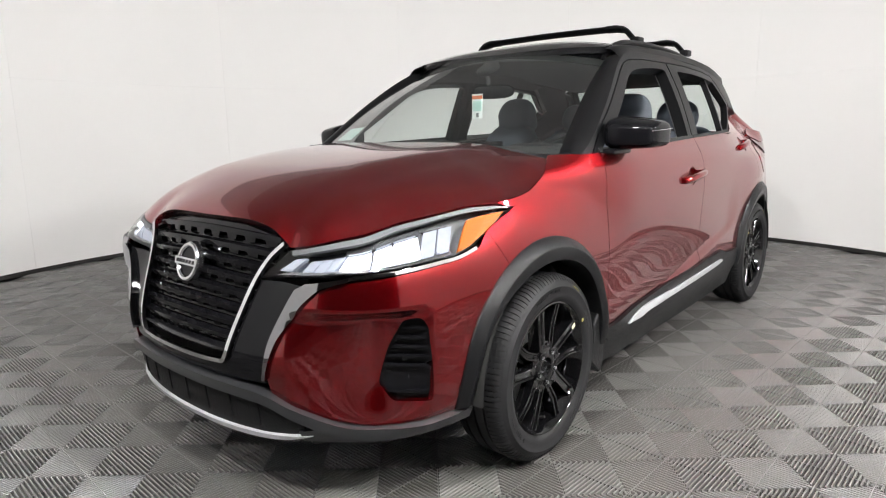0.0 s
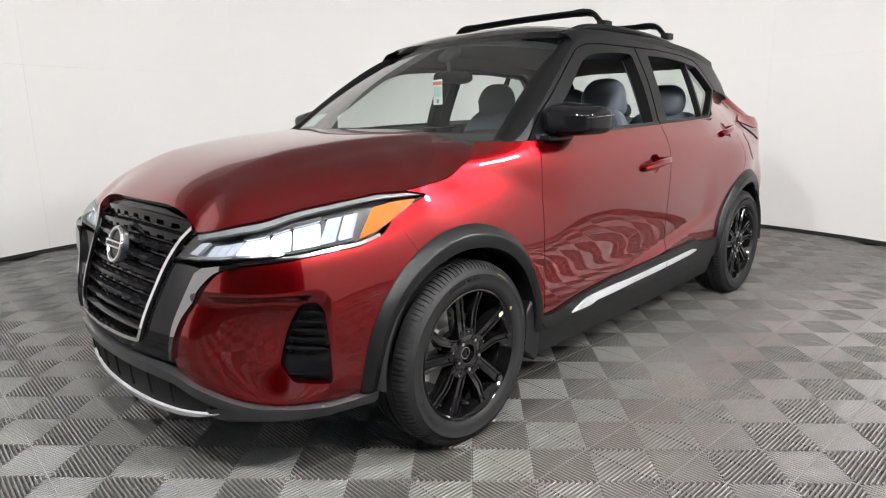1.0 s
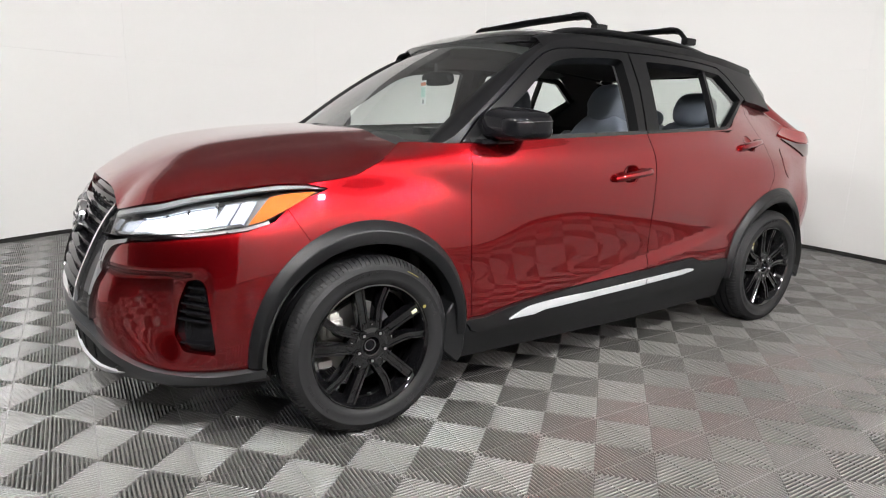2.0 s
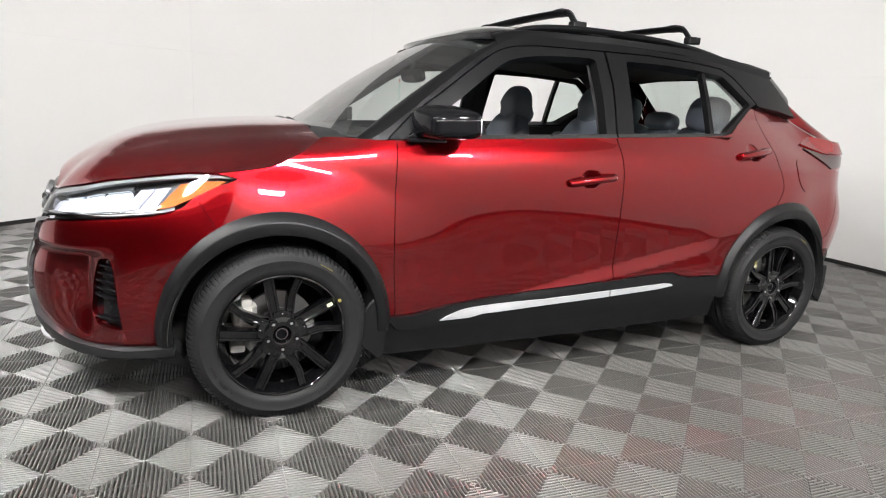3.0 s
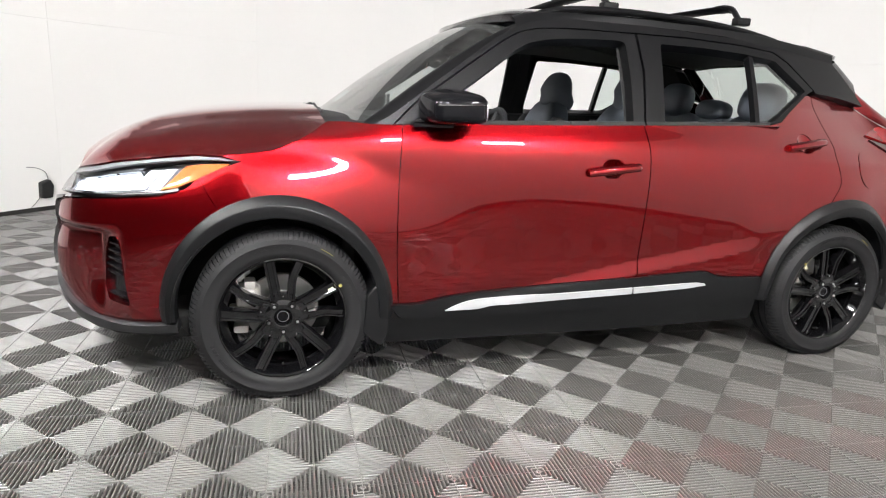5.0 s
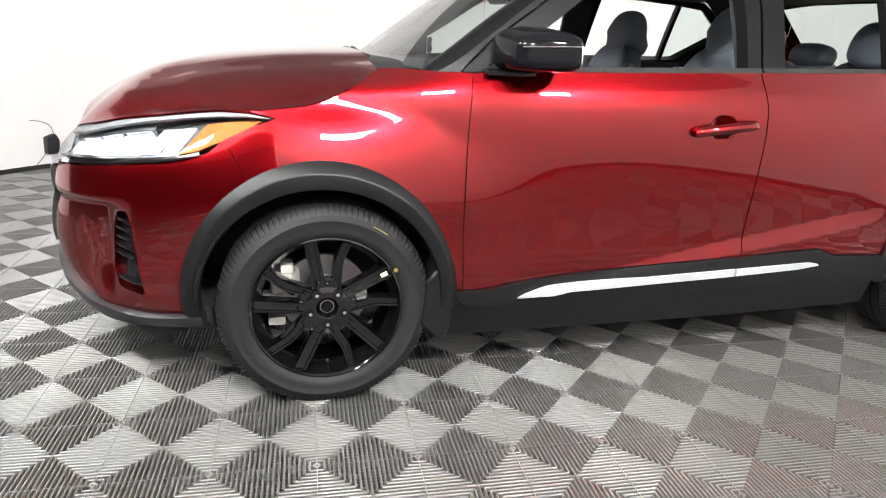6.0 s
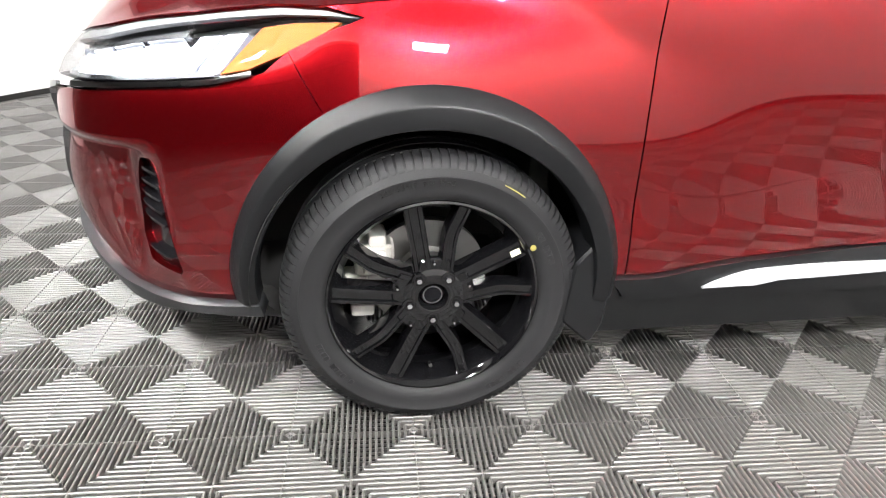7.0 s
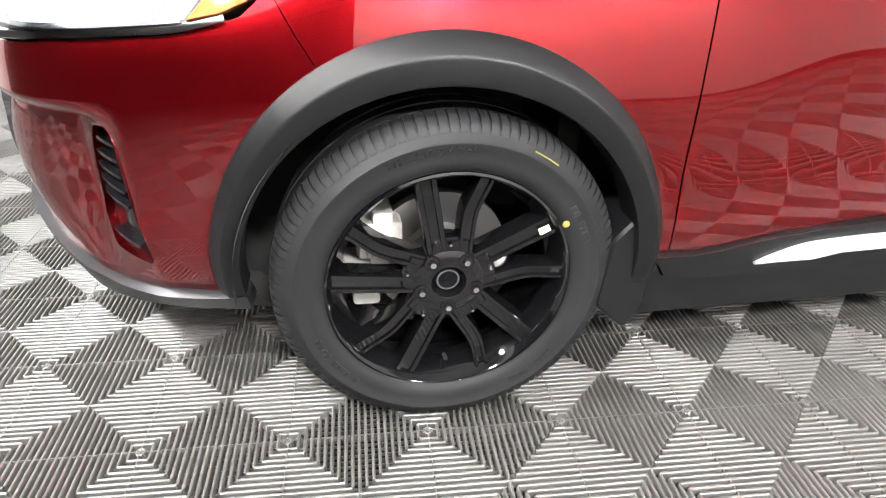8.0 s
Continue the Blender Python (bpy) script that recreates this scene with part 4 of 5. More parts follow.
def settled(g):
    """The foot of the tyre pressed flat on the floor, bulging a little."""
    g.v = [(x, y * (1 + 0.35 * max(0.0, -z - 0.29)), max(z, -WHEEL_Z + 0.0005)) for x, y, z in g.v]
    return g


def block_geo():
    """Shoulder blocks with gaps, all round the tread."""
    g = Geo()
    n = 112
    for i in range(n):
        a0, a1 = 2 * math.pi * i / n, 2 * math.pi * (i + 0.70) / n
        v = []
        for a in (a0, (a0 + a1) / 2, a1):
            for r, y in ((0.305, -0.0975), (0.3165, -0.0925), (0.3265, -0.080), (0.3315, -0.062), (0.3325, -0.050), (0.318, -0.049)):
                v.append((r * math.cos(a), y, r * math.sin(a)))
        f = []
        for q in range(2):
            for k in range(5):
                f.append((q * 6 + k, q * 6 + k + 1, q * 6 + 7 + k, q * 6 + 6 + k))
        f += [(5, 4, 3, 2, 1, 0), (12, 13, 14, 15, 16, 17)]
        g.add(Geo(v, f))
    return settled(g)


def sidewall_text(words, r, high):
    """Raised characters set along the sidewall: each a mesh and its place along the arc, in metres."""
    out, way = [], 0.0
    for ch in words:
        if ch == " ":
            way += 0.6 * high
            continue
        curve = bpy.data.curves.new("letter", "FONT")
        curve.body, curve.size, curve.extrude = ch, high * 1.4, 0.0009
        ob = bpy.data.objects.new("letter", curve)
        me = bpy.data.meshes.new_from_object(ob)
        bpy.data.objects.remove(ob)
        bpy.data.curves.remove(curve)
        wide = max(v.co.x for v in me.vertices) - min(v.co.x for v in me.vertices)
        left = min(v.co.x for v in me.vertices)
        for v in me.vertices:
            v.co = Vector((v.co.x - left - wide / 2, -v.co.z, v.co.y))
        me.flip_normals()
        me.materials.append(RUBBER_MARK)
        out.append((me, way + wide / 2))
        way += wide + 0.22 * high
    return [(me, w - way / 2) for me, w in out]


def spoke_geo(line, wide):
    """One spoke: a bar with a raised middle, whose line is given as (radius, way off the axis of its pair)."""
    n = 14
    v, f = [], []
    off_at = spline(*zip(*line))
    for i in range(n + 1):
        t = i / n
        r = 0.046 + (0.222 - 0.046) * t
        w = wide * (1.0 + 0.10 * t)
        y = -0.072 - 0.010 * t
        for dx, dy in ((-w, 0.044), (-w, 0.005), (-w * 0.88, 0.0), (-w * 0.50, 0.0), (-w * 0.40, 0.0050), (w * 0.40, 0.0050), (w * 0.50, 0.0), (w * 0.88, 0.0), (w, 0.005), (w, 0.044)):
            v.append((r, y + dy, off_at(r) + dx))
    m = 10
    for i in range(n):
        for k in range(m):
            q = (k + 1) % m
            f.append((i * m + k, i * m + q, (i + 1) * m + q, (i + 1) * m + k))
    f += [tuple(reversed(range(m))), tuple(n * m + k for k in range(m))]
    return Geo(v, f)


def wheel(x, y, flip):
    w = new("wheel")
    w.parent = car
    w.matrix_basis = pose(x, y, WHEEL_Z, 0, 0, 180 if flip else 0)
    w["label"] = "gloss black alloy wheel with black tyre"
    tyre = part("tyre", tyre_geo(), RUBBER, w, angle=50)
    part("tread", block_geo(), RUBBER, tyre)
    for words, first, r in (("205/55R17 91V M+S", 99, 0.272),):
        for me, way in sidewall_text(words, r, 0.012):
            a = radians(first) - way / r
            ob = new("sidewall_letter", me)
            ob.parent = tyre
            ob.matrix_basis = pose(r * math.cos(a), -0.1063, r * math.sin(a)) @ pose(0, 0, 0, 0, 90 - math.degrees(a), 0)
    for first, count in ((20, 7), (-60, 9), (200, 11)):
        for q in range(count):
            if q % 5 == 4:
                continue
            a = radians(first + 2.6 * q)
            mark = box(-0.005, 0.005, -0.0010, 0.0010, -0.0065, 0.0065, 0.0006, 1)
            part("sidewall_mark", mark, RUBBER, tyre, m=pose(0.268 * math.cos(a), -0.1062, 0.268 * math.sin(a)) @ pose(0, 0, 0, 0, 90 - math.degrees(a), 0))
    barrel = lathe([(0.236, -0.086), (0.2345, -0.094), (0.230, -0.096), (0.226, -0.092), (0.221, -0.078), (0.208, -0.058), (0.202, -0.040), (0.207, -0.036), (0.204, -0.01), (0.200, 0.02), (0.205, 0.085), (0.23, 0.088)], 72)
    rim = part("rim", barrel, RIM, w)
    straight = [(0.046, 0.020), (0.10, 0.029), (0.16, 0.040), (0.222, 0.051)]
    kinked = [(0.046, -0.027), (0.09, -0.031), (0.125, -0.033), (0.155, -0.038), (0.185, -0.050), (0.222, -0.064)]
    web = prism(rounded([(0.045, 0.038), (0.086, 0.034), (0.094, 0.012), (0.094, -0.014), (0.088, -0.038), (0.045, -0.038)], 0.006, 3), -0.073, -0.040, 0.004)
    for k in range(5):
        m = pose(0, 0, 0, 0, -(90 + 72 * k), 0)
        part("spoke", spoke_geo(straight, 0.0195), RIM, rim, m=m)
        part("spoke", spoke_geo(kinked, 0.0145), RIM, rim, m=m)
        part("spoke_web", web, RIM, rim, m=m)
    hub = lathe([(0.0, -0.055), (0.026, -0.056), (0.030, -0.064), (0.034, -0.076), (0.040, -0.078), (0.066, -0.0745), (0.074, -0.068), (0.076, 0.0)], 40)
    part("hub", hub, RIM, rim)
    cap = lathe([(0.0, -0.0625), (0.018, -0.062), (0.026, -0.060), (0.028, -0.054)], 32)
    part("centre_cap", cap, PIANO, rim)
    ring = lathe([(0.0185, -0.0625), (0.019, -0.0655), (0.0225, -0.0655), (0.0245, -0.061)], 32)
    part("cap_ring", ring, DARK_CHROME, rim, "silver ring")
    for k in range(5):
        a = radians(54 + 72 * k)
        x, z = 0.055 * math.cos(a), 0.055 * math.sin(a)
        cup = lathe([(0.0, -0.0772), (0.0125, -0.0772), (0.0135, -0.0785), (0.0155, -0.0785), (0.0165, -0.070)], 20).moved(pose(x, 0, z))
        part("lug_seat", cup, RIM, rim)
        nut = lathe([(0.0, -0.085), (0.006, -0.085), (0.0085, -0.081), (0.0095, -0.076)], 6).moved(pose(x, 0, z))
        part("lug_nut", nut, CHROME, rim, "bright steel nut")
    for k in range(5):
        a = radians(90 + 72 * k)
        pin = lathe([(0.0, -0.081), (0.0026, -0.081), (0.0038, -0.077), (0.0038, -0.06)], 10).moved(pose(0.084 * math.cos(a), 0, 0.084 * math.sin(a)))
        part("rim_pin", pin, CHROME, rim, "small bright pin")
    stem = tube([(0.0, -0.050, -0.196), (0.0, -0.072, -0.188)], 0.0045, 8)
    part("valve_stem", stem, WELL, rim)
    disc_g = lathe([(0.06, 0.00), (0.068, 0.012), (0.075, 0.030), (0.140, 0.030), (0.140, 0.052), (0.06, 0.052)], 64)
    part("brake_disc", disc_g, STEEL, w, "machined steel brake disc")
    # the caliper sits ahead of the axle, above it
    cal = part("brake_caliper", box(-0.170, -0.080, -0.020, 0.07, 0.026, 0.104, 0.016, 3), CAST, w, "bare aluminium brake caliper")
    part("caliper_bridge", box(-0.152, -0.100, -0.036, -0.012, 0.040, 0.094, 0.010, 3), CAST, cal)
    part("caliper_arm", box(-0.195, -0.140, -0.012, 0.05, -0.010, 0.024, 0.010, 2), CAST, cal)
    part("caliper_arm", box(-0.138, -0.098, -0.022, 0.05, 0.098, 0.128, 0.010, 2), CAST, cal)
    part("caliper_pin", box(-0.180, -0.125, -0.014, 0.05, -0.080, -0.050, 0.010, 2), CAST, cal)
    part("caliper_hose", tube(smooth([(-0.12, -0.034, 0.088), (-0.135, -0.042, 0.066), (-0.115, -0.044, 0.048), (-0.10, -0.036, 0.036)], 4), 0.006, 8), WELL, cal)
    return w


front_left = wheel(WHEEL_F, -TRACK, False)
for x, y, flip in ((WHEEL_R, -TRACK, False), (WHEEL_F, TRACK, True), (WHEEL_R, TRACK, True)):
    copy_thing(front_left, pose(x, y, WHEEL_Z, 0, 0, 180 if flip else 0))


# ---- front end ----


def far(s):
    """The same place on the other half of the nose."""
    return 2 * S0 - s


part("nose_backing", patch([(sy(0.50), 0.30), (sy(0.42), 0.44), (sy(0.50), 0.72), (sy(0.46), 0.84), (S0, 0.88), (far(sy(0.46)), 0.84), (far(sy(0.50)), 0.72), (far(sy(0.42)), 0.44), (far(sy(0.50)), 0.30)], sunk(0.055), 0.06, thick=0.0), WELL, car)
top_trim = [(sy(0.435), 0.806), (sy(0.41), 0.836), (sy(0.2), 0.868), (S0, 0.873), (far(sy(0.2)), 0.868), (far(sy(0.41)), 0.836), (far(sy(0.435)), 0.806), (far(sy(0.385)), 0.822), (far(sy(0.2)), 0.850), (S0, 0.853), (sy(0.2), 0.850), (sy(0.385), 0.822)]
part("grille_top_trim", patch(top_trim, sunk(0.012), 0.03, thick=0.02), PIANO, car)

grille = new("grille")
grille.parent = car
grille["label"] = "gloss black grille of toothed bars"
grille_w = lerp([0.47, 0.485, 0.70, 0.84, 0.87], [0.25, 0.258, 0.330, 0.405, 0.40])


def grille_s(y):
    return sy(-y) if y < 0 else far(sy(y))


def blade(z0):
    """Leans out at the top, so that the bar's face looks down."""
    lean = sunk(0.0)

    def f(s, z):
        return body(s, z) + (sunk(-1.0)(s, z0) - lean(s, z0)) * (0.55 * (z - z0 - 0.02))
    return f


rows = 9
for r in range(rows):
    z0 = 0.480 + 0.0410 * r
    half_w = grille_w(z0 + 0.015)
    period = 0.060 + 0.0045 * r

    def arc(u, half_w=half_w, r=r):
        return 0.012 * (1 - (u / half_w) ** 2) * (0.4 + r / rows)
    line = [(grille_s(u), z0 + 0.019 + arc(u)) for u in np.linspace(-half_w + 0.003, half_w - 0.003, 26)]
    part("grille_bar", ribbon(line, blade(z0), 0.0135, 0.022, lift=-0.020), PIANO, grille)
    x = -half_w - (0.5 * period if r % 2 else 0.0)
    while x < half_w:
        a, b = max(x + 0.20 * period, -half_w + 0.006), min(x + 0.80 * period, half_w - 0.006)
        x += period
        if b - a < 0.014:
            continue
        lift = arc((a + b) / 2)
        q = [(a + 0.007, z0 - 0.002), (b - 0.007, z0 - 0.002), (b, z0 + 0.015), (a, z0 + 0.015)]
        part("grille_tooth", patch([(grille_s(u), v + lift) for u, v in q], blade(z0), 0.02, thick=0.03, lift=-0.010), PIANO, grille)
    line = [(grille_s(u), z0 + 0.002 + arc(u)) for u in np.linspace(-half_w + 0.004, half_w - 0.004, 24)]
    part("grille_rail", ribbon(line, body, 0.008, 0.012, lift=-0.036), PIANO, grille)

u_line = smooth([(sy(0.425), 0.820), (sy(0.375), 0.775), (sy(0.338), 0.712), (sy(0.31), 0.63), (sy(0.285), 0.55), (sy(0.266), 0.497)], 4) + smooth([(sy(0.255), 0.478), (sy(0.235), 0.470), (sy(0.12), 0.466), (S0, 0.465)], 4)
u_line = u_line + [(far(s), z) for s, z in u_line[::-1][1:]]
part("grille_frame", ribbon(u_line, body, 0.013, 0.014), CHROME, grille, "thin chrome frame")

side_black = [(sy(0.352), 0.716), (sy(0.322), 0.63), (sy(0.297), 0.55), (sy(0.275), 0.485), (sy(0.24), 0.458), (sy(0.12), 0.454), (S0, 0.453), (S0, 0.415), (sy(0.2), 0.415), (sy(0.41), 0.425), (sy(0.425), 0.47), (sy(0.455), 0.56), (sy(0.505), 0.655), (sy(0.555), 0.722), (sy(0.45), 0.722)]
pair("grille_surround", patch(side_black, body, 0.025, thick=0.02, lift=-0.004), PIANO, car, "gloss black surround")
vee = smooth([(sy(0.56), 0.731), (sy(0.61), 0.740), (sy(0.672), 0.7515)], 4) + smooth([(sy(0.672), 0.742), (sy(0.612), 0.725), (sy(0.572), 0.695), (sy(0.528), 0.650), (sy(0.462), 0.56), (sy(0.428), 0.478), (sy(0.417), 0.440)], 5) + smooth([(sy(0.406), 0.440), (sy(0.436), 0.56), (sy(0.484), 0.655), (sy(0.520), 0.710)], 5)
pair("grille_trim", patch(vee, body, 0.009, thick=0.02, lift=0.012), TRIM_CHROME, car, "bright chrome trim")
low_line = [(sy(0.669), 0.7475), (sy(0.70), 0.7535), (sx(-0.52), 0.764), (sx(-0.44), 0.770), (sx(-0.37), 0.777), (sx(-0.30), 0.793)]
pair("lamp_trim", ribbon(smooth(low_line, 5), body, 0.009, 0.012), CHROME, car, "chrome strip under the headlight")

# badge: a ring with a bar across, no lettering
bc = body(S0, 0.735)
tilt = 16
badge = part("badge", lathe([(0.0, -0.004), (0.046, -0.005), (0.048, 0.0), (0.048, 0.02)], 40), PIANO, car, "round black badge with silver ring and bar")
ring = lathe([(0.048, 0.012), (0.048, -0.008), (0.052, -0.013), (0.060, -0.013), (0.0645, -0.008), (0.0645, 0.012)], 48)
part("badge_ring", ring, BADGE_SILVER, badge, "silver ring")
part("badge_bar", box(-0.067, 0.067, -0.017, 0.004, -0.0125, 0.0125, 0.003), BADGE_SILVER, badge, "silver bar")
for k in range(6):
    part("badge_mark", box(-0.055 + k * 0.0195, -0.043 + k * 0.0195, -0.0185, -0.016, -0.006, 0.006, 0.0008, 1), PIANO, badge)
badge.matrix_basis = pose(bc.x - 0.012, 0, 0.735, 0, 0, -90) @ pose(0, 0, 0, -tilt)

# headlights
lamp_poly = LAMP_TOP + LAMP_LOW


def lamp_part(name, poly, material, depth, parent_pair, label="", thick=0.01, gap=0.02):
    g = patch(poly, sunk(depth), gap, thick=thick)
    return [part(name, g if k == 0 else g.mirrored(), material, ob, label) for k, ob in enumerate(parent_pair)]


heads = pair("headlight", patch(inset(lamp_poly, 0.003), sunk(0.055), 0.025, thick=0.0), LAMP_GREY, car, "lit headlight under a clear lens")
walls = patch(inset(lamp_poly, 0.002), sunk(0.004), 0.03, thick=0.052)
rim_only = Geo([p for p in walls.v], [q for q in walls.f if len(q) == 4])
for k, ob in enumerate(heads):
    part("housing", rim_only if k == 0 else rim_only.mirrored(), PLASTIC, ob)
lens = lamp_part("lens", inset(lamp_poly, 0.002), CLEAR, 0.001, heads, "clear plastic lens", thick=0.0)
for ob in lens:
    ob.visible_shadow = False
top_band = [*LAMP_TOP, (sy(0.46), 0.795), (sy(0.54), 0.811), (sy(0.64), 0.829), (sx(-0.60), 0.851), (sx(-0.47), 0.871), (sx(-0.365), 0.885), (sx(-0.25), 0.896), (sx(-0.165), 0.898)]
lamp_part("upper_bezel", inset(top_band, 0.0015), LAMP_GREY, 0.006, heads, "grey upper bezel")
amber = [(sx(-0.135), 0.890), (sx(-0.22), 0.886), (sx(-0.285), 0.876), (sx(-0.345), 0.815), (sx(-0.365), 0.792), (sx(-0.31), 0.803), (sx(-0.23), 0.836)]
lamp_part("turn_signal", inset(amber, 0.001), AMBER, 0.008, heads, "amber turn signal")
low_band = [(sy(0.385), 0.736), (sy(0.45), 0.744), (sy(0.55), 0.757), (sy(0.65), 0.769), (sx(-0.52), 0.781), (sx(-0.375), 0.793), (sx(-0.385), 0.802), (sx(-0.52), 0.790), (sy(0.65), 0.778), (sy(0.55), 0.765), (sy(0.45), 0.752)]
lamp_part("light_guide", low_band, DARK_CHROME, 0.020, heads, "bright lower light strip")
# lit row: place along the lamp 0..1, height in the row 0..1
row_low = spline([0.0, 0.15, 0.35, 0.55, 0.78, 1.0], [0.750, 0.758, 0.770, 0.782, 0.793, 0.803])
row_top = spline([0.0, 0.15, 0.35, 0.55, 0.78, 1.0], [0.784, 0.806, 0.828, 0.845, 0.866, 0.880])
ROW0, ROW1 = sy(0.415), sx(-0.335)


def cell(u0, u1, v0=0.04, v1=0.96, lean=0.045):
    out = []
    for u, v in [(u0, v0), ((u0 + u1) / 2, v0), (u1, v0), (u1, v1), ((u0 + u1) / 2, v1), (u0, v1)]:
        k = u + lean * (v - 0.5)
        out.append((ROW0 + (ROW1 - ROW0) * k, row_low(k) + (row_top(k) - row_low(k)) * v))
    return out


lamp_part("reflector", cell(0.02, 0.97, 0.0, 1.0), LAMP_CHROME, 0.040, heads, "bright reflector")
lamp_part("inner_blade", cell(0.03, 0.10, 0.02, 0.90, 0.09), LAMP_SOFT, 0.018, heads, "pale lit blade")
for u0, u1 in ((0.12, 0.19), (0.20, 0.27), (0.28, 0.33)):
    lamp_part("reflector_facet", cell(u0, u1, 0.06, 0.86, 0.07), LAMP_SOFT, 0.034 - 0.02 * (u0 - 0.12), heads, "pale lit facet", thick=0.02)
for u0, u1 in ((0.35, 0.50), (0.52, 0.66), (0.675, 0.80)):
    lamp_part("lamp_cell", cell(u0, u1, 0.10, 0.80), LAMP_WHITE, 0.030, heads, "lit lamp cell", thick=0.016)
    lamp_part("cell_shade", cell(u0 - 0.01, u1 + 0.005, 0.84, 0.99), DARK_CHROME, 0.022, heads, thick=0.014)
for u0, u1 in ((0.815, 0.89), (0.90, 0.975)):
    lamp_part("reflector_facet", cell(u0, u1, 0.05, 0.92, 0.09), LAMP_SOFT, 0.034, heads, "pale lit facet", thick=0.018)
for u in (0.425, 0.59, 0.74):
    p = sunk(0.026)(ROW0 + (ROW1 - ROW0) * u, (row_low(u) + row_top(u)) / 2 - 0.004)
    for k, ob in enumerate(heads):
        g = cushion(0.016, 0.018, 0.015, 2.0, 16, 8).moved(Matrix.Translation(p))
        part("projector", g if k == 0 else g.mirrored(), LAMP_WHITE, ob, "lit round projector")

# fog lamp pockets
fogs = pair("fog_light_bezel", patch(inset(FOG, 0.001), sunk(0.016), 0.016, thick=0.0), PIANO, car, "gloss black slatted fog light bezel")
edge_fog = patch(inset(FOG, 0.0), sunk(-0.001), 0.03, thick=0.020)
edge_only = Geo(edge_fog.v, [q for q in edge_fog.f if len(q) == 4])
for k, ob in enumerate(fogs):
    part("bezel_edge", edge_only if k == 0 else edge_only.mirrored(), RED, ob)
for z in (0.592, 0.564, 0.536, 0.508, 0.480, 0.400):
    s0 = lerp([0.372, 0.425, 0.530, 0.616], [sx(-0.59), sx(-0.637), sx(-0.602), sx(-0.557)])(z)
    line = [(s, z) for s in np.linspace(s0 + 0.012, sx(-0.508), 12)]
    g = ribbon(line, sunk(0.010), 0.006, 0.012)
    for k, ob in enumerate(fogs):
        part("slat", g if k == 0 else g.mirrored(), PIANO, ob)
p = sunk(0.020)(sx(-0.562), 0.440)
for k, ob in enumerate(fogs):
    g = cushion(0.014, 0.030, 0.024, 2.2, 18, 10).moved(Matrix.Translation(p + Vector((0.012, 0.012, 0))))
    part("fog_lamp", g if k == 0 else g.mirrored(), LAMP_GLASS, ob, "small round fog lamp")

# lower lip
lip = smooth([(sx(-0.325), 0.288), (sx(-0.42), 0.279), (sx(-0.55), 0.278), (sx(-0.66), 0.281), (sy(0.64), 0.290), (sy(0.56), 0.318), (sy(0.48), 0.352), (sy(0.41), 0.377), (sy(0.30), 0.387), (sy(0.15), 0.390), (S0, 0.391)], 4)
lip = lip + [(far(s), z) for s, z in lip[::-1][1:]]
part("bumper_lip", ribbon(lip, body, 0.036, 0.04, lift=-0.010), LIP_GREY, car, "grey plastic bumper lip")
dark_low = [(sy(0.50), 0.335), (sy(0.41), 0.365), (sy(0.2), 0.375), (S0, 0.378), (far(sy(0.2)), 0.375), (far(sy(0.41)), 0.365), (far(sy(0.50)), 0.335), (far(sy(0.52)), 0.262), (far(sy(0.3)), 0.245), (S0, 0.242), (sy(0.3), 0.245), (sy(0.52), 0.262)]
part("lower_intake", patch(dark_low, sunk(-0.002), 0.03, thick=0.03), GRIT, car, "rough black lower intake")
for k in range(7):
    y = -0.36 + 0.12 * k
    s = grille_s(y)
    part("intake_rib", patch([(s - 0.005, 0.280), (s + 0.005, 0.280), (s + 0.005, 0.358), (s - 0.005, 0.358)], body, 0.02, thick=0.012, lift=0.007), GRIT, car)
silver = smooth([(sy(0.535), 0.274), (sy(0.50), 0.266), (sy(0.44), 0.257), (sy(0.30), 0.248), (sy(0.15), 0.244), (S0, 0.243)], 4)
slim = lerp([sy(0.0), sy(0.30), sy(0.44), sy(0.535)], [0.0085, 0.0085, 0.0075, 0.001])
edge = [(s, z + slim(s)) for s, z in silver] + [(far(s), z + slim(s)) for s, z in silver[::-1][1:]]
edge += [(far(s), z - slim(s)) for s, z in silver[:-1]] + [(s, z - slim(s)) for s, z in silver[::-1]]
part("skid_plate", patch(edge, body, 0.03, thick=0.03, lift=0.012), SILVER, car, "silver lower lip")
wing = [(sy(0.495), 0.284), (sy(0.505), 0.252), (sy(0.58), 0.250), (sx(-0.66), 0.252), (sx(-0.60), 0.258), (sx(-0.66), 0.268), (sy(0.62), 0.278), (sy(0.56), 0.300)]
pair("lip_corner", patch(wing, body, 0.02, thick=0.03, lift=0.010), LIP_GREY, car)
under = [(sx(-0.33), 0.262), (sx(-0.55), 0.255), (sy(0.62), 0.255), (sy(0.50), 0.245), (sy(0.50), 0.20), (sx(-0.50), 0.205), (sx(-0.30), 0.215)]
pair("front_valance", patch(under, sunk(0.02), 0.03, thick=0.05), WELL, car)

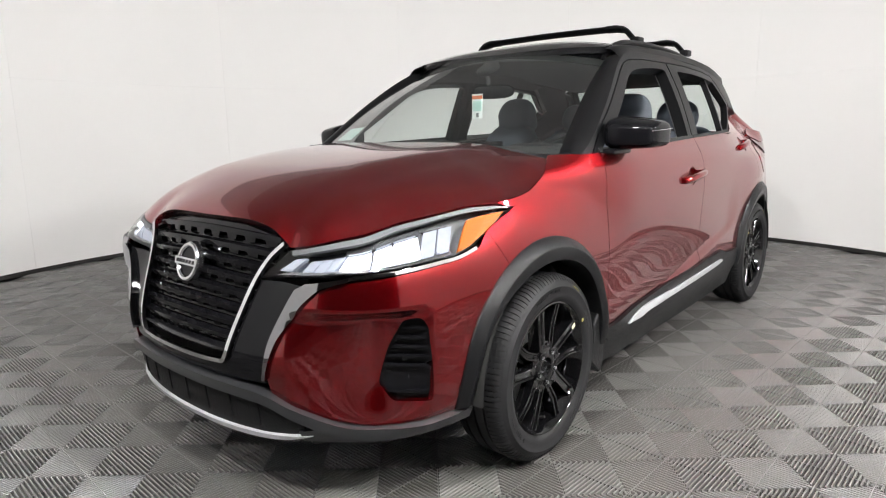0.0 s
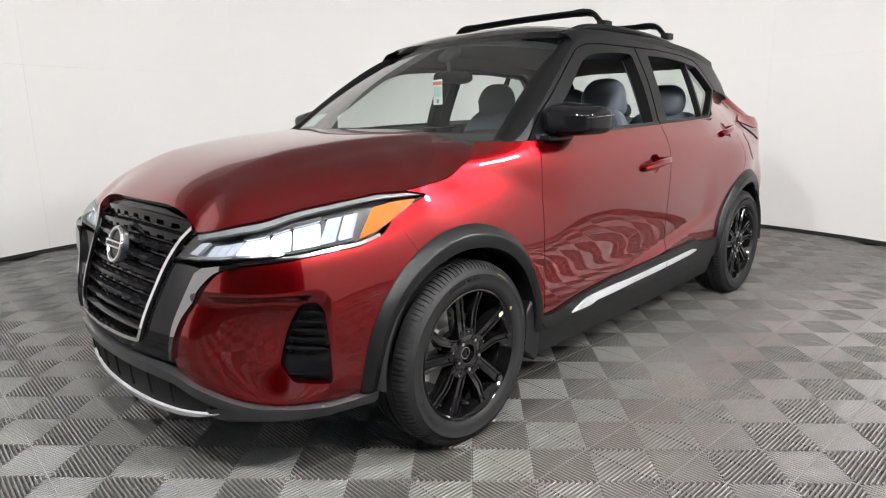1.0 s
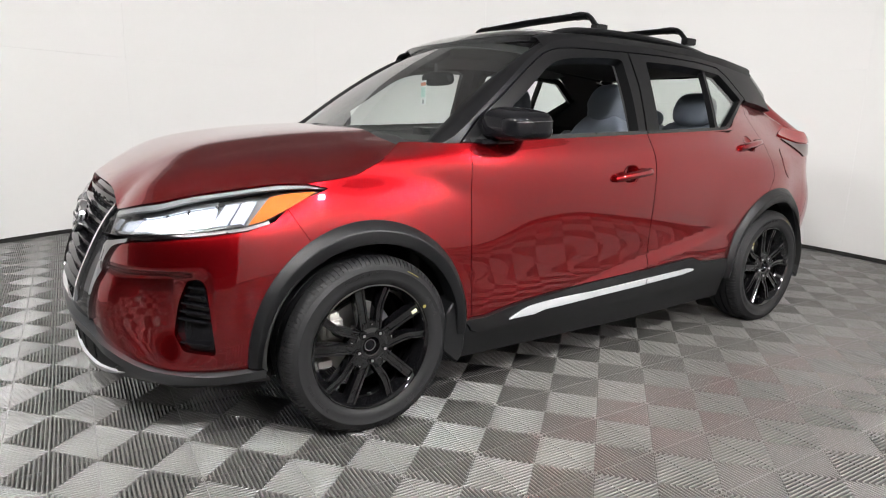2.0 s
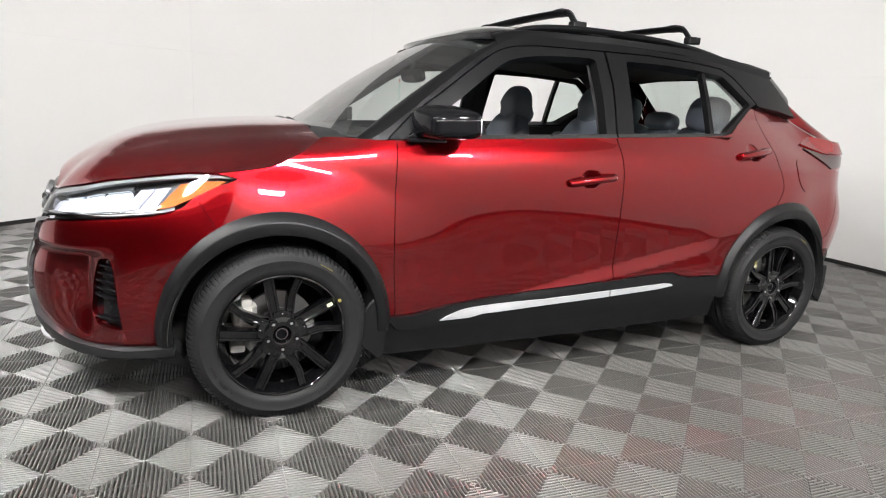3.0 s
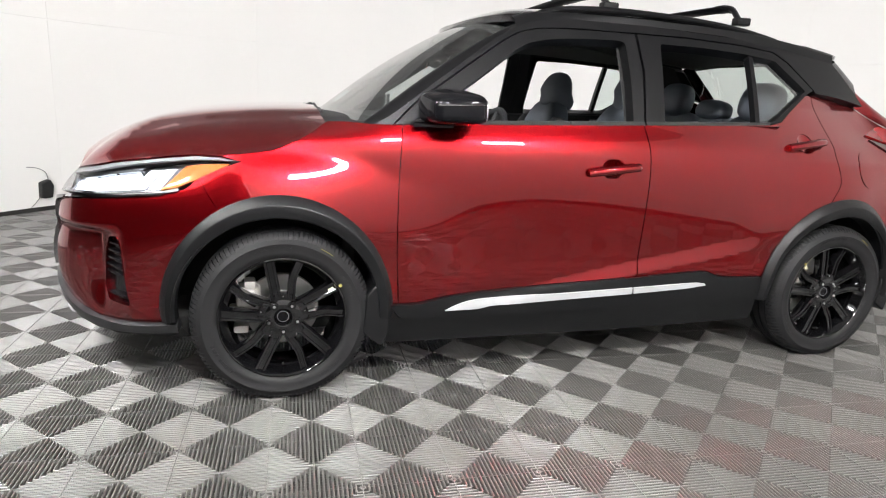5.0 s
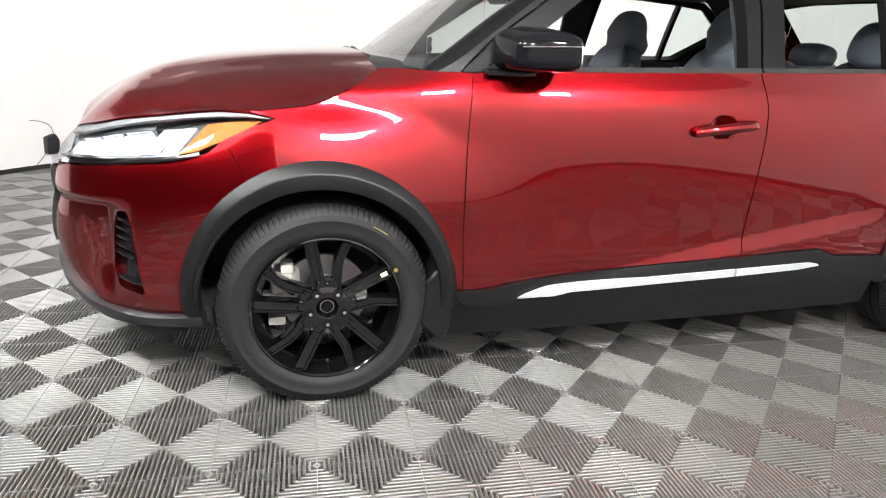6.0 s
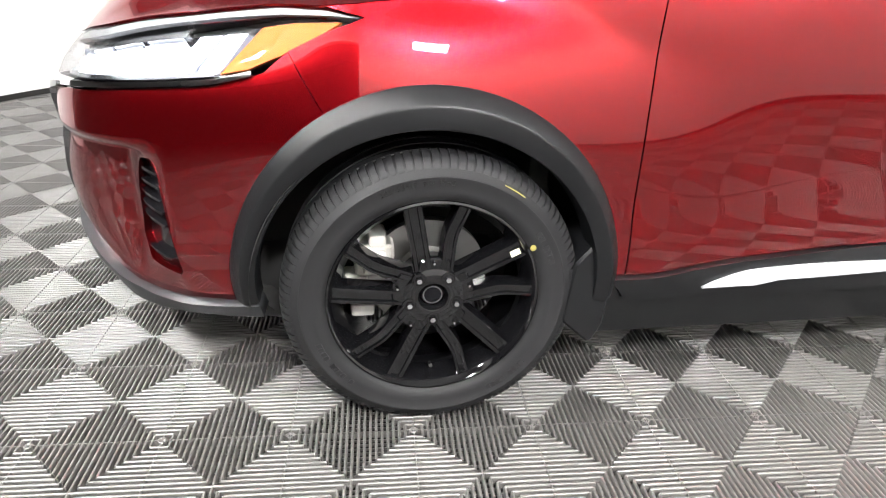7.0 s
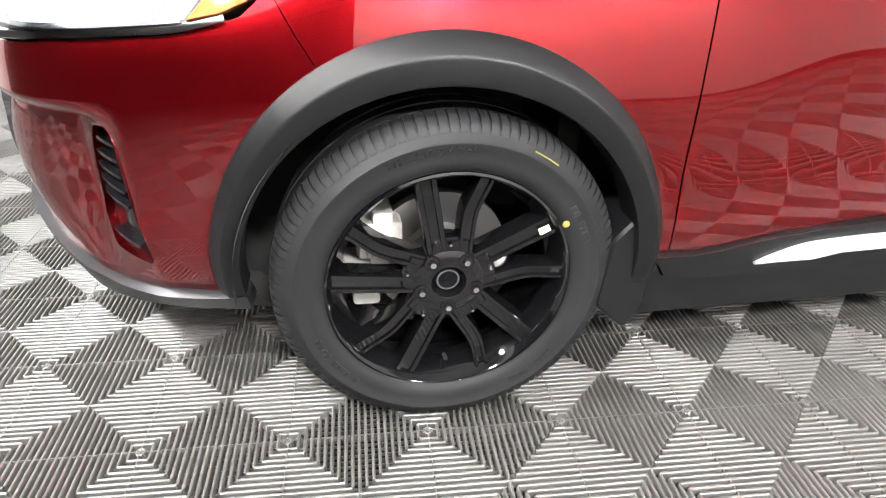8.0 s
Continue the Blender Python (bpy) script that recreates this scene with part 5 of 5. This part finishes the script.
# ---- door handles and mirrors ----
for k, (spec, doors, tiltdeg) in enumerate(((CUP_F, front_doors, 5.0), (CUP_R, rear_doors, 7.0))):
    cx, cz, rx, rz = spec

    def bowl(s, z, cx=cx, cz=cz, rx=rx, rz=rz):
        r2 = min(1.0, ((s - cx) / rx) ** 2 + ((z - cz) / rz) ** 2)
        return body(s, z) + Vector((0, 0.002 + 0.014 * (1 - r2), 0))
    cup = patch(oval(cx, cz, rx * 1.05, rz * 1.05), bowl, 0.012, thick=0.0)
    grip_line = [(cx - 0.118, cz - 0.018), (cx - 0.08, cz - 0.010), (cx, cz + 0.002), (cx + 0.08, cz + 0.010), (cx + 0.108, cz + 0.012)]
    pts = [body(s, z) + Vector((0, d, 0)) for (s, z), d in zip(grip_line, (-0.002, -0.020, -0.031, -0.028, -0.014))]
    grip = tube(smooth([tuple(p) for p in pts], 5), [0.011] + [0.0185] * 19 + [0.016], 14, 0.95)
    cap_p = body(cx + 0.098, cz + 0.012)
    cap = box(cap_p.x - 0.012, cap_p.x + 0.016, cap_p.y - 0.036, cap_p.y + 0.01, cap_p.z - 0.015, cap_p.z + 0.013, 0.006, 3)
    lock = lathe([(0.0, -0.002), (0.006, -0.002), (0.007, 0.002)], 16).moved(Matrix.Translation((cap_p.x + 0.003, cap_p.y - 0.036, cap_p.z - 0.001)))
    for n, ob in enumerate(doors):
        part("handle_cup", cup if n == 0 else cup.mirrored(), RED, ob)
        part("door_handle", grip if n == 0 else grip.mirrored(), RED, ob, "body-coloured pull handle")
        part("handle_cap", cap if n == 0 else cap.mirrored(), RED, ob)
        if k == 0:
            part("keyhole", lock if n == 0 else lock.mirrored(), CHROME, ob, "round lock barrel")


def mirror_shell():
    """Angular housing: blunt in front, cut flat behind, its top falling to the outer end."""
    g = cushion(0.108, 0.104, 0.062, 4.2, 40, 22)
    out = []
    for x, y, z in g.v:
        u = -y / 0.104
        if z > 0:
            z *= 1.12 - 0.20 * u - 0.22 * step(0.0, -0.11, x)
        else:
            z *= 0.86 - 0.05 * u
        out.append((min(x, 0.088) + 0.030 * (1 - u) * -0.5 + 0.015, y, z))
    g.v = out
    return g


mirror_at = Matrix.Translation((0.658, -0.882, 1.112))
mirrors = pair("side_mirror", mirror_shell().moved(mirror_at), PIANO, car, "gloss black side mirror", angle=60)
base = box(0.52, 0.68, -0.85, -0.775, 1.040, 1.062, 0.010, 3)
arm = tube([(0.64, -0.78, 1.055), (0.66, -0.83, 1.066), (0.69, -0.88, 1.082)], [0.036, 0.034, 0.03], 12, 0.5)
for n, ob in enumerate(mirrors):
    part("mirror_base", base if n == 0 else base.mirrored(), PIANO, ob)
    part("mirror_arm", arm if n == 0 else arm.mirrored(), PIANO, ob)
    strip = tube(smooth([(0.575, -0.978, 1.128), (0.66, -0.990, 1.132), (0.745, -0.986, 1.136)], 5), 0.0035, 8, 0.6)
    part("mirror_repeater", strip if n == 0 else strip.mirrored(), CHROME, ob, "slim bright turn signal strip")
    glass_g = patch(rounded([(-0.965, 1.075), (-0.815, 1.075), (-0.815, 1.160), (-0.96, 1.150)], 0.022), lambda y, z: Vector((0.768, y, z)), 0.03, thick=0.004)
    part("mirror_glass", glass_g if n == 0 else glass_g.mirrored(), CHROME, ob, "mirror glass")

# belt seals
for n, ob in enumerate(front_doors):
    g = ribbon([(x, 1.0565 + 0.0325 * (x - 0.50)) for x in np.linspace(0.50, 1.53, 14)], upper, 0.016, 0.008)
    part("belt_seal", g if n == 0 else g.mirrored(), WELL, ob, "black rubber belt seal")
for n, ob in enumerate(rear_doors):
    g = ribbon([(x, 1.0915 + 0.030 * (x - 1.54)) for x in np.linspace(1.54, 2.20, 10)], upper, 0.014, 0.008)
    part("belt_seal", g if n == 0 else g.mirrored(), WELL, ob, "black rubber belt seal")

# wipers
for pts in (((0.20, -0.52, 1.062), (0.205, -0.25, 1.068), (0.215, 0.02, 1.080), (0.225, 0.16, 1.076)), ((0.235, 0.62, 1.066), (0.225, 0.40, 1.075), (0.22, 0.22, 1.075))):
    w = part("wiper", tube(smooth([(x - 0.012, y, z + 0.006) for x, y, z in pts], 4), 0.010, 8, 0.7), WELL, car, "black windscreen wiper")
    part("wiper_blade", tube(smooth([(x + 0.02, y * 0.97, z + 0.012) for x, y, z in pts], 4), 0.006, 6), CABIN, w)

# ---- cabin ----
dash = smooth([(0.36, 0.98), (0.44, 1.035), (0.58, 1.055), (0.74, 1.045), (0.82, 1.01), (0.84, 0.94), (0.80, 0.86)], 4) + [(0.74, 0.62), (0.40, 0.62)]
part("dashboard", prism(dash, -0.70, 0.70), CABIN, car, "black dashboard")
part("instrument_hood", cushion(0.09, 0.15, 0.035, 3).moved(Matrix.Translation((0.76, -0.36, 1.045))), CABIN, car)
part("centre_screen", box(0.80, 0.815, -0.13, 0.13, 0.955, 1.085, 0.006), PIANO, car)
part("console", box(0.80, 1.75, -0.10, 0.10, 0.34, 0.62, 0.03, 3), CABIN, car)


def torus(r, t, n=40, k=10):
    return lathe([(r + t * math.cos(a), t * math.sin(a)) for a in np.linspace(0, 2 * math.pi, k + 1)], n)


steer = part("steering_wheel", torus(0.180, 0.016), LEATHER_DARK, car, "black leather steering wheel")
steer.matrix_basis = pose(0.97, -0.36, 0.945, 0, 0, 90) @ pose(0, 0, 0, 24)
part("hub_pad", cushion(0.075, 0.025, 0.06, 3), CABIN, steer)
for a in (0, 180, 270):
    part("spoke", box(0.06, 0.175, -0.010, 0.010, -0.018, 0.018, 0.006), CABIN, steer, m=pose(0, 0, 0, 0, a, 0))


def seat(x, y, front=True):
    s = new("seat")
    s.parent = car
    s.matrix_basis = pose(x, y, 0)
    s["label"] = "grey-blue leather front seat"
    part("cushion", cushion(0.27, 0.25, 0.085, 4).moved(pose(-0.22, 0, 0.60, 0, -6)), LEATHER, s)
    part("seat_base", box(-0.44, 0.0, -0.21, 0.21, 0.34, 0.54, 0.02), CABIN, s)
    rest = cushion(0.075, 0.245, 0.33, 4, 28, 16)
    rest.v = [(px + 0.03 * (abs(py) / 0.245) ** 2 * (-1), py * (1.0 - 0.42 * (max(0, pz) / 0.33) ** 1.5), pz) for px, py, pz in rest.v]
    part("backrest", rest.moved(pose(0.02, 0, 0.855, 0, 14)), LEATHER, s)
    for d in (-1, 1):
        part("bolster", cushion(0.07, 0.05, 0.26, 3, 16, 10).moved(pose(-0.035, d * 0.215, 0.83, 0, 14)), LEATHER_DARK, s)
        part("post", tube([(0.085, d * 0.06, 1.10), (0.10, d * 0.06, 1.20)], 0.007, 8), CHROME, s)
    head = cushion(0.070, 0.130, 0.112, 3.0, 28, 16)
    head.v = [(px * (1 + 0.28 * (-pz / 0.096)) + (0.02 if pz < 0 else 0.0), py * (1.0 - 0.12 * max(0, pz) / 0.096), pz) for px, py, pz in head.v]
    part("headrest", head.moved(pose(0.095, 0, 1.222, 0, 12)), LEATHER, s)
    return s


seat(1.65, -0.36)
seat(1.58, 0.36)
bench = new("rear_bench")
bench.parent = car
bench.matrix_basis = pose(0.06, 0, 0)
bench["label"] = "grey-blue leather rear bench"
part("cushion", cushion(0.27, 0.62, 0.09, 5, 40, 12).moved(pose(2.12, 0, 0.60, 0, -6)), LEATHER, bench)
part("bench_base", box(1.90, 2.40, -0.60, 0.60, 0.34, 0.54, 0.02), CABIN, bench)
for y, w in ((-0.36, 0.25), (0.0, 0.12), (0.36, 0.25)):
    part("backrest", cushion(0.08, w, 0.32, 5, 28, 16).moved(pose(2.42, y, 0.83, 0, 16)), LEATHER, bench)
for y, z, w, h in ((-0.36, 1.215, 0.135, 0.10), (0.0, 1.165, 0.12, 0.055), (0.36, 1.215, 0.135, 0.10)):
    hd = cushion(0.062, w, h, 3.2, 28, 16)
    hd.v = [(px, py * (1.0 - 0.14 * max(0, pz) / h), pz) for px, py, pz in hd.v]
    part("headrest", hd.moved(pose(2.455, y, z, 0, 12)), LEATHER, bench)
part("parcel_shelf", box(2.52, 3.0, -0.56, 0.56, 0.98, 1.0, 0.008), CABIN, car)
part("boot_floor", box(2.5, 3.2, -0.6, 0.6, 0.5, 0.53, 0.01), CABIN, car)

# inner trims of the doors and pillars
trim_f = [(0.50, 1.045), (1.52, 1.075), (1.52, 0.42), (0.50, 0.40)]
trim_r = [(1.55, 1.08), (2.30, 1.105), (2.36, 0.86), (2.2, 0.45), (1.55, 0.42)]


def inner(s, z):
    p = body(s, z)
    return Vector((p.x, p.y + 0.075, p.z))


for poly, doors in ((trim_f, front_doors), (trim_r, rear_doors)):
    g = patch(poly, inner, 0.08, thick=0.0, flip=True)
    for n, ob in enumerate(doors):
        part("inner_trim", g if n == 0 else g.mirrored(), CABIN, ob, "black inner door trim")
for x0, x1, z0, z1 in ((0.50, 1.53, 1.058, 1.089), (1.54, 2.25, 1.09, 1.112)):
    ledge = Geo([(x0, -0.80, z0 - 0.004), (x1, -0.80, z1 - 0.004), (x1, -0.70, z1 - 0.02), (x0, -0.70, z0 - 0.02), (x1, -0.70, z1 - 0.12), (x0, -0.70, z0 - 0.12)], [(0, 1, 2, 3), (3, 2, 4, 5)])
    for n, ob in enumerate(front_doors if x0 < 1 else rear_doors):
        part("door_sill_top", ledge if n == 0 else ledge.mirrored(), CABIN, ob)


def inner_up(x, z):
    p = upper(x, z)
    return Vector((p.x, p.y + 0.056, p.z))


def inner_in(d):
    return lambda x, z: upper(x, z) + Vector((0, d, 0))


for poly in ([(1.47, 1.06), (1.46, 1.42), (1.60, 1.42), (1.64, 1.08)], [(2.32, 1.10), (2.48, 1.262), (2.29, 1.40), (2.27, 1.44), (2.60, 1.40), (2.80, 1.20), (2.5, 1.08)],
             [(0.40, 1.03), (0.50, 1.045), (0.70, 1.175), (0.94, 1.335), (1.06, 1.392), (1.46, 1.42), (1.46, 1.45), (1.05, 1.44), (0.88, 1.37), (0.6, 1.18)]):
    pair("pillar_trim", patch(poly, inner_up, 0.05, thick=0.0, flip=True), CABIN, car)
pair("roof_lining_edge", patch([(1.0, 1.425), (1.3, 1.415), (1.62, 1.42), (2.2, 1.395), (2.3, 1.42), (2.0, 1.47), (1.6, 1.485), (1.1, 1.46)], inner_in(0.075), 0.06, thick=0.0, flip=True), HEADLINER, car)

# mirror inside and the tag that hangs from it, stickers on the glass
part("inner_mirror", cushion(0.018, 0.115, 0.034, 3.2, 24, 12).moved(pose(0.83, -0.055, 1.325, 0, -12, 8)), PIANO, car, "black inside mirror")
part("mirror_stalk", tube([(0.83, -0.03, 1.335), (0.845, -0.02, 1.38), (0.84, 0, 1.43)], 0.012, 8), CABIN, car)
part("sensor_cover", cushion(0.06, 0.05, 0.022, 3).moved(pose(0.87, 0.0, 1.440, 0, -28)), WELL, car)
tag = part("hanging_tag", box(-0.001, 0.001, -0.042, 0.042, -0.065, 0.055, 0.0005, 1), PAPER, car, "white paper tag with an orange band", m=pose(0.785, 0.005, 1.262, 0, 0, -14))
part("tag_band", box(-0.0022, -0.0012, -0.040, 0.040, 0.030, 0.046, 0), ORANGE, tag, "orange band")
part("tag_print", box(-0.0022, -0.0012, -0.034, 0.034, -0.028, 0.022, 0), TEAL, tag, "pale teal print")
part("tag_mark", box(-0.0024, -0.0012, -0.010, 0.010, -0.058, -0.038, 0), GREY_PRINT, tag)
st = part("glass_sticker", patch([(0.72, 0.10), (0.93, 0.10), (0.91, 0.22), (0.70, 0.22)], screen, 0.05, thick=0.0, lift=-0.003, flip=True), STICKER, car, "pale teal paper sticker inside the glass")

# stickers and paint dots on the near front wheel
for ob in [o for o in car.children if o.name.startswith("wheel") and not o.name.startswith("wheel_")]:
    near = ob.matrix_basis.translation.y < 0
    if near:
        fw = ob.matrix_basis.translation.x < 1
        a = radians(31 if fw else 140)
        r = 0.205
        m = pose(r * math.cos(a), -0.0835, r * math.sin(a)) @ pose(0, 0, 0, 0, -math.degrees(a) + 6, 0)
        part("sticker", box(-0.011, 0.011, -0.0008, 0.0008, -0.007, 0.007, 0), CREAM, ob, "cream balance sticker", m=m)
        a2 = radians(31 if fw else 140)
        dot = lathe([(0.0, 0.0), (0.007, 0.0), (0.0072, 0.001)], 14)
        part("paint_dot", dot, YELLOW, ob, "yellow paint dot", m=pose(0.243 * math.cos(a2), -0.1035, 0.243 * math.sin(a2)))
        line = [(0.300 * math.cos(radians(58 + q)) , -0.0995, 0.300 * math.sin(radians(58 + q))) for q in range(-5, 6, 2)]
        part("paint_line", tube(line, 0.0016, 6), YELLOW, ob, m=pose(0, 0, 0))

# ---- small black box on the wall, with its cable ----
wa = radians(WALL_BOX[0])
wall_box = tagged(new("wall_box"), "small black plastic box on the white wall with thin cable", "wall box")
wall_box.matrix_basis = pose(ROOM.x + RADIUS * math.cos(wa), ROOM.y + RADIUS * math.sin(wa), WALL_BOX[1], 0, 0, WALL_BOX[0] - 90)
part("case", prism(rounded([(-0.055, -0.075), (0.04, -0.075), (0.055, 0.03), (0.03, 0.085), (-0.05, 0.06)], 0.012, 3), -0.055, -0.001, 0.008), CABIN, wall_box)
part("cable", tube(smooth([(0.03, -0.02, 0.07), (0.0, -0.03, 0.15), (-0.07, -0.02, 0.19), (-0.14, -0.01, 0.20)], 5), 0.0035, 6), GREY_PRINT, wall_box)
part("cable", tube(smooth([(-0.05, -0.02, -0.06), (-0.09, -0.015, -0.11), (-0.14, -0.01, -0.16)], 5), 0.0035, 6), GREY_PRINT, wall_box)

# ---- tiles of the floor ----
DIAG, RIBS = 0.282843, 21


def tile_geo():
    """A snap-together tile of 0.4 m: four fields of rounded ribs round its middle, on low cross bars."""
    g = Geo()
    pitch = DIAG / RIBS
    w = pitch * 0.245
    base = -0.0195
    for k in range(4):
        turn = Matrix.Rotation(math.pi / 2 * k, 4, "Z")
        v, f = [], []
        for i in range(RIBS):
            x = pitch * (i + 0.5)
            half = min(x, DIAG - x) - 0.0012
            n = len(v)
            ring = [(x - w, base)] + [(x - w * math.cos(u), -w + w * math.sin(u)) for u in np.linspace(0, math.pi, 7)] + [(x + w, base)]
            for yy in (-half, half):
                v += [(px, yy, pz) for px, pz in ring]
            m = len(ring)
            for q in range(m - 1):
                f.append((n + q, n + m + q, n + m + 1 + q, n + q + 1))
            f += [tuple(n + q for q in range(m)), tuple(n + 2 * m - 1 - q for q in range(m))]
        # low bars under the ribs
        for i in range(-10, 11):
            y = pitch * i
            if i == 0:
                top, hw = -0.0003, 0.0011
            else:
                top, hw = -0.0130, 0.0013
            x0, x1 = abs(y) + 0.001, DIAG - abs(y) - 0.001
            if x1 - x0 < 0.01:
                continue
            n = len(v)
            v += [(x, yy, z) for x in (x0, x1) for yy, z in ((y - hw, base), (y - hw, top), (y + hw, top), (y + hw, base))]
            f += [(n, n + 4, n + 5, n + 1), (n + 1, n + 5, n + 6, n + 2), (n + 2, n + 6, n + 7, n + 3), (n + 3, n + 2, n + 1, n), (n + 4, n + 7, n + 6, n + 5)]
        g.add(Geo(v, f).moved(turn))
    return g


tile_mesh = tile_geo().mesh("tile", TILE, 40)
rim_tiles = []
for i in range(-18, 19):
    for j in range(-18, 19):
        if (i + j) % 2 == 0:
            x, y = i * DIAG, j * DIAG
            d = math.hypot(x - ROOM.x, y - ROOM.y)
            if d < RADIUS - 0.28:
                ob = new("tile", tile_mesh)
                ob.parent = floor
                ob.location = (x, y, 0)
            elif d < RADIUS + 0.1:
                rim_tiles.append((x, y))
edge_geo = Geo()
plain = tile_geo()
for x, y in rim_tiles:
    edge_geo.v += [(a + x, b + y, c) for a, b, c in plain.v]
    k = len(edge_geo.v) - len(plain.v)
    edge_geo.f += [tuple(q + k for q in face) for face in plain.f]
edge_ob = part("edge_tiles", edge_geo, TILE, floor)
tagged(edge_ob, kind="stuff")
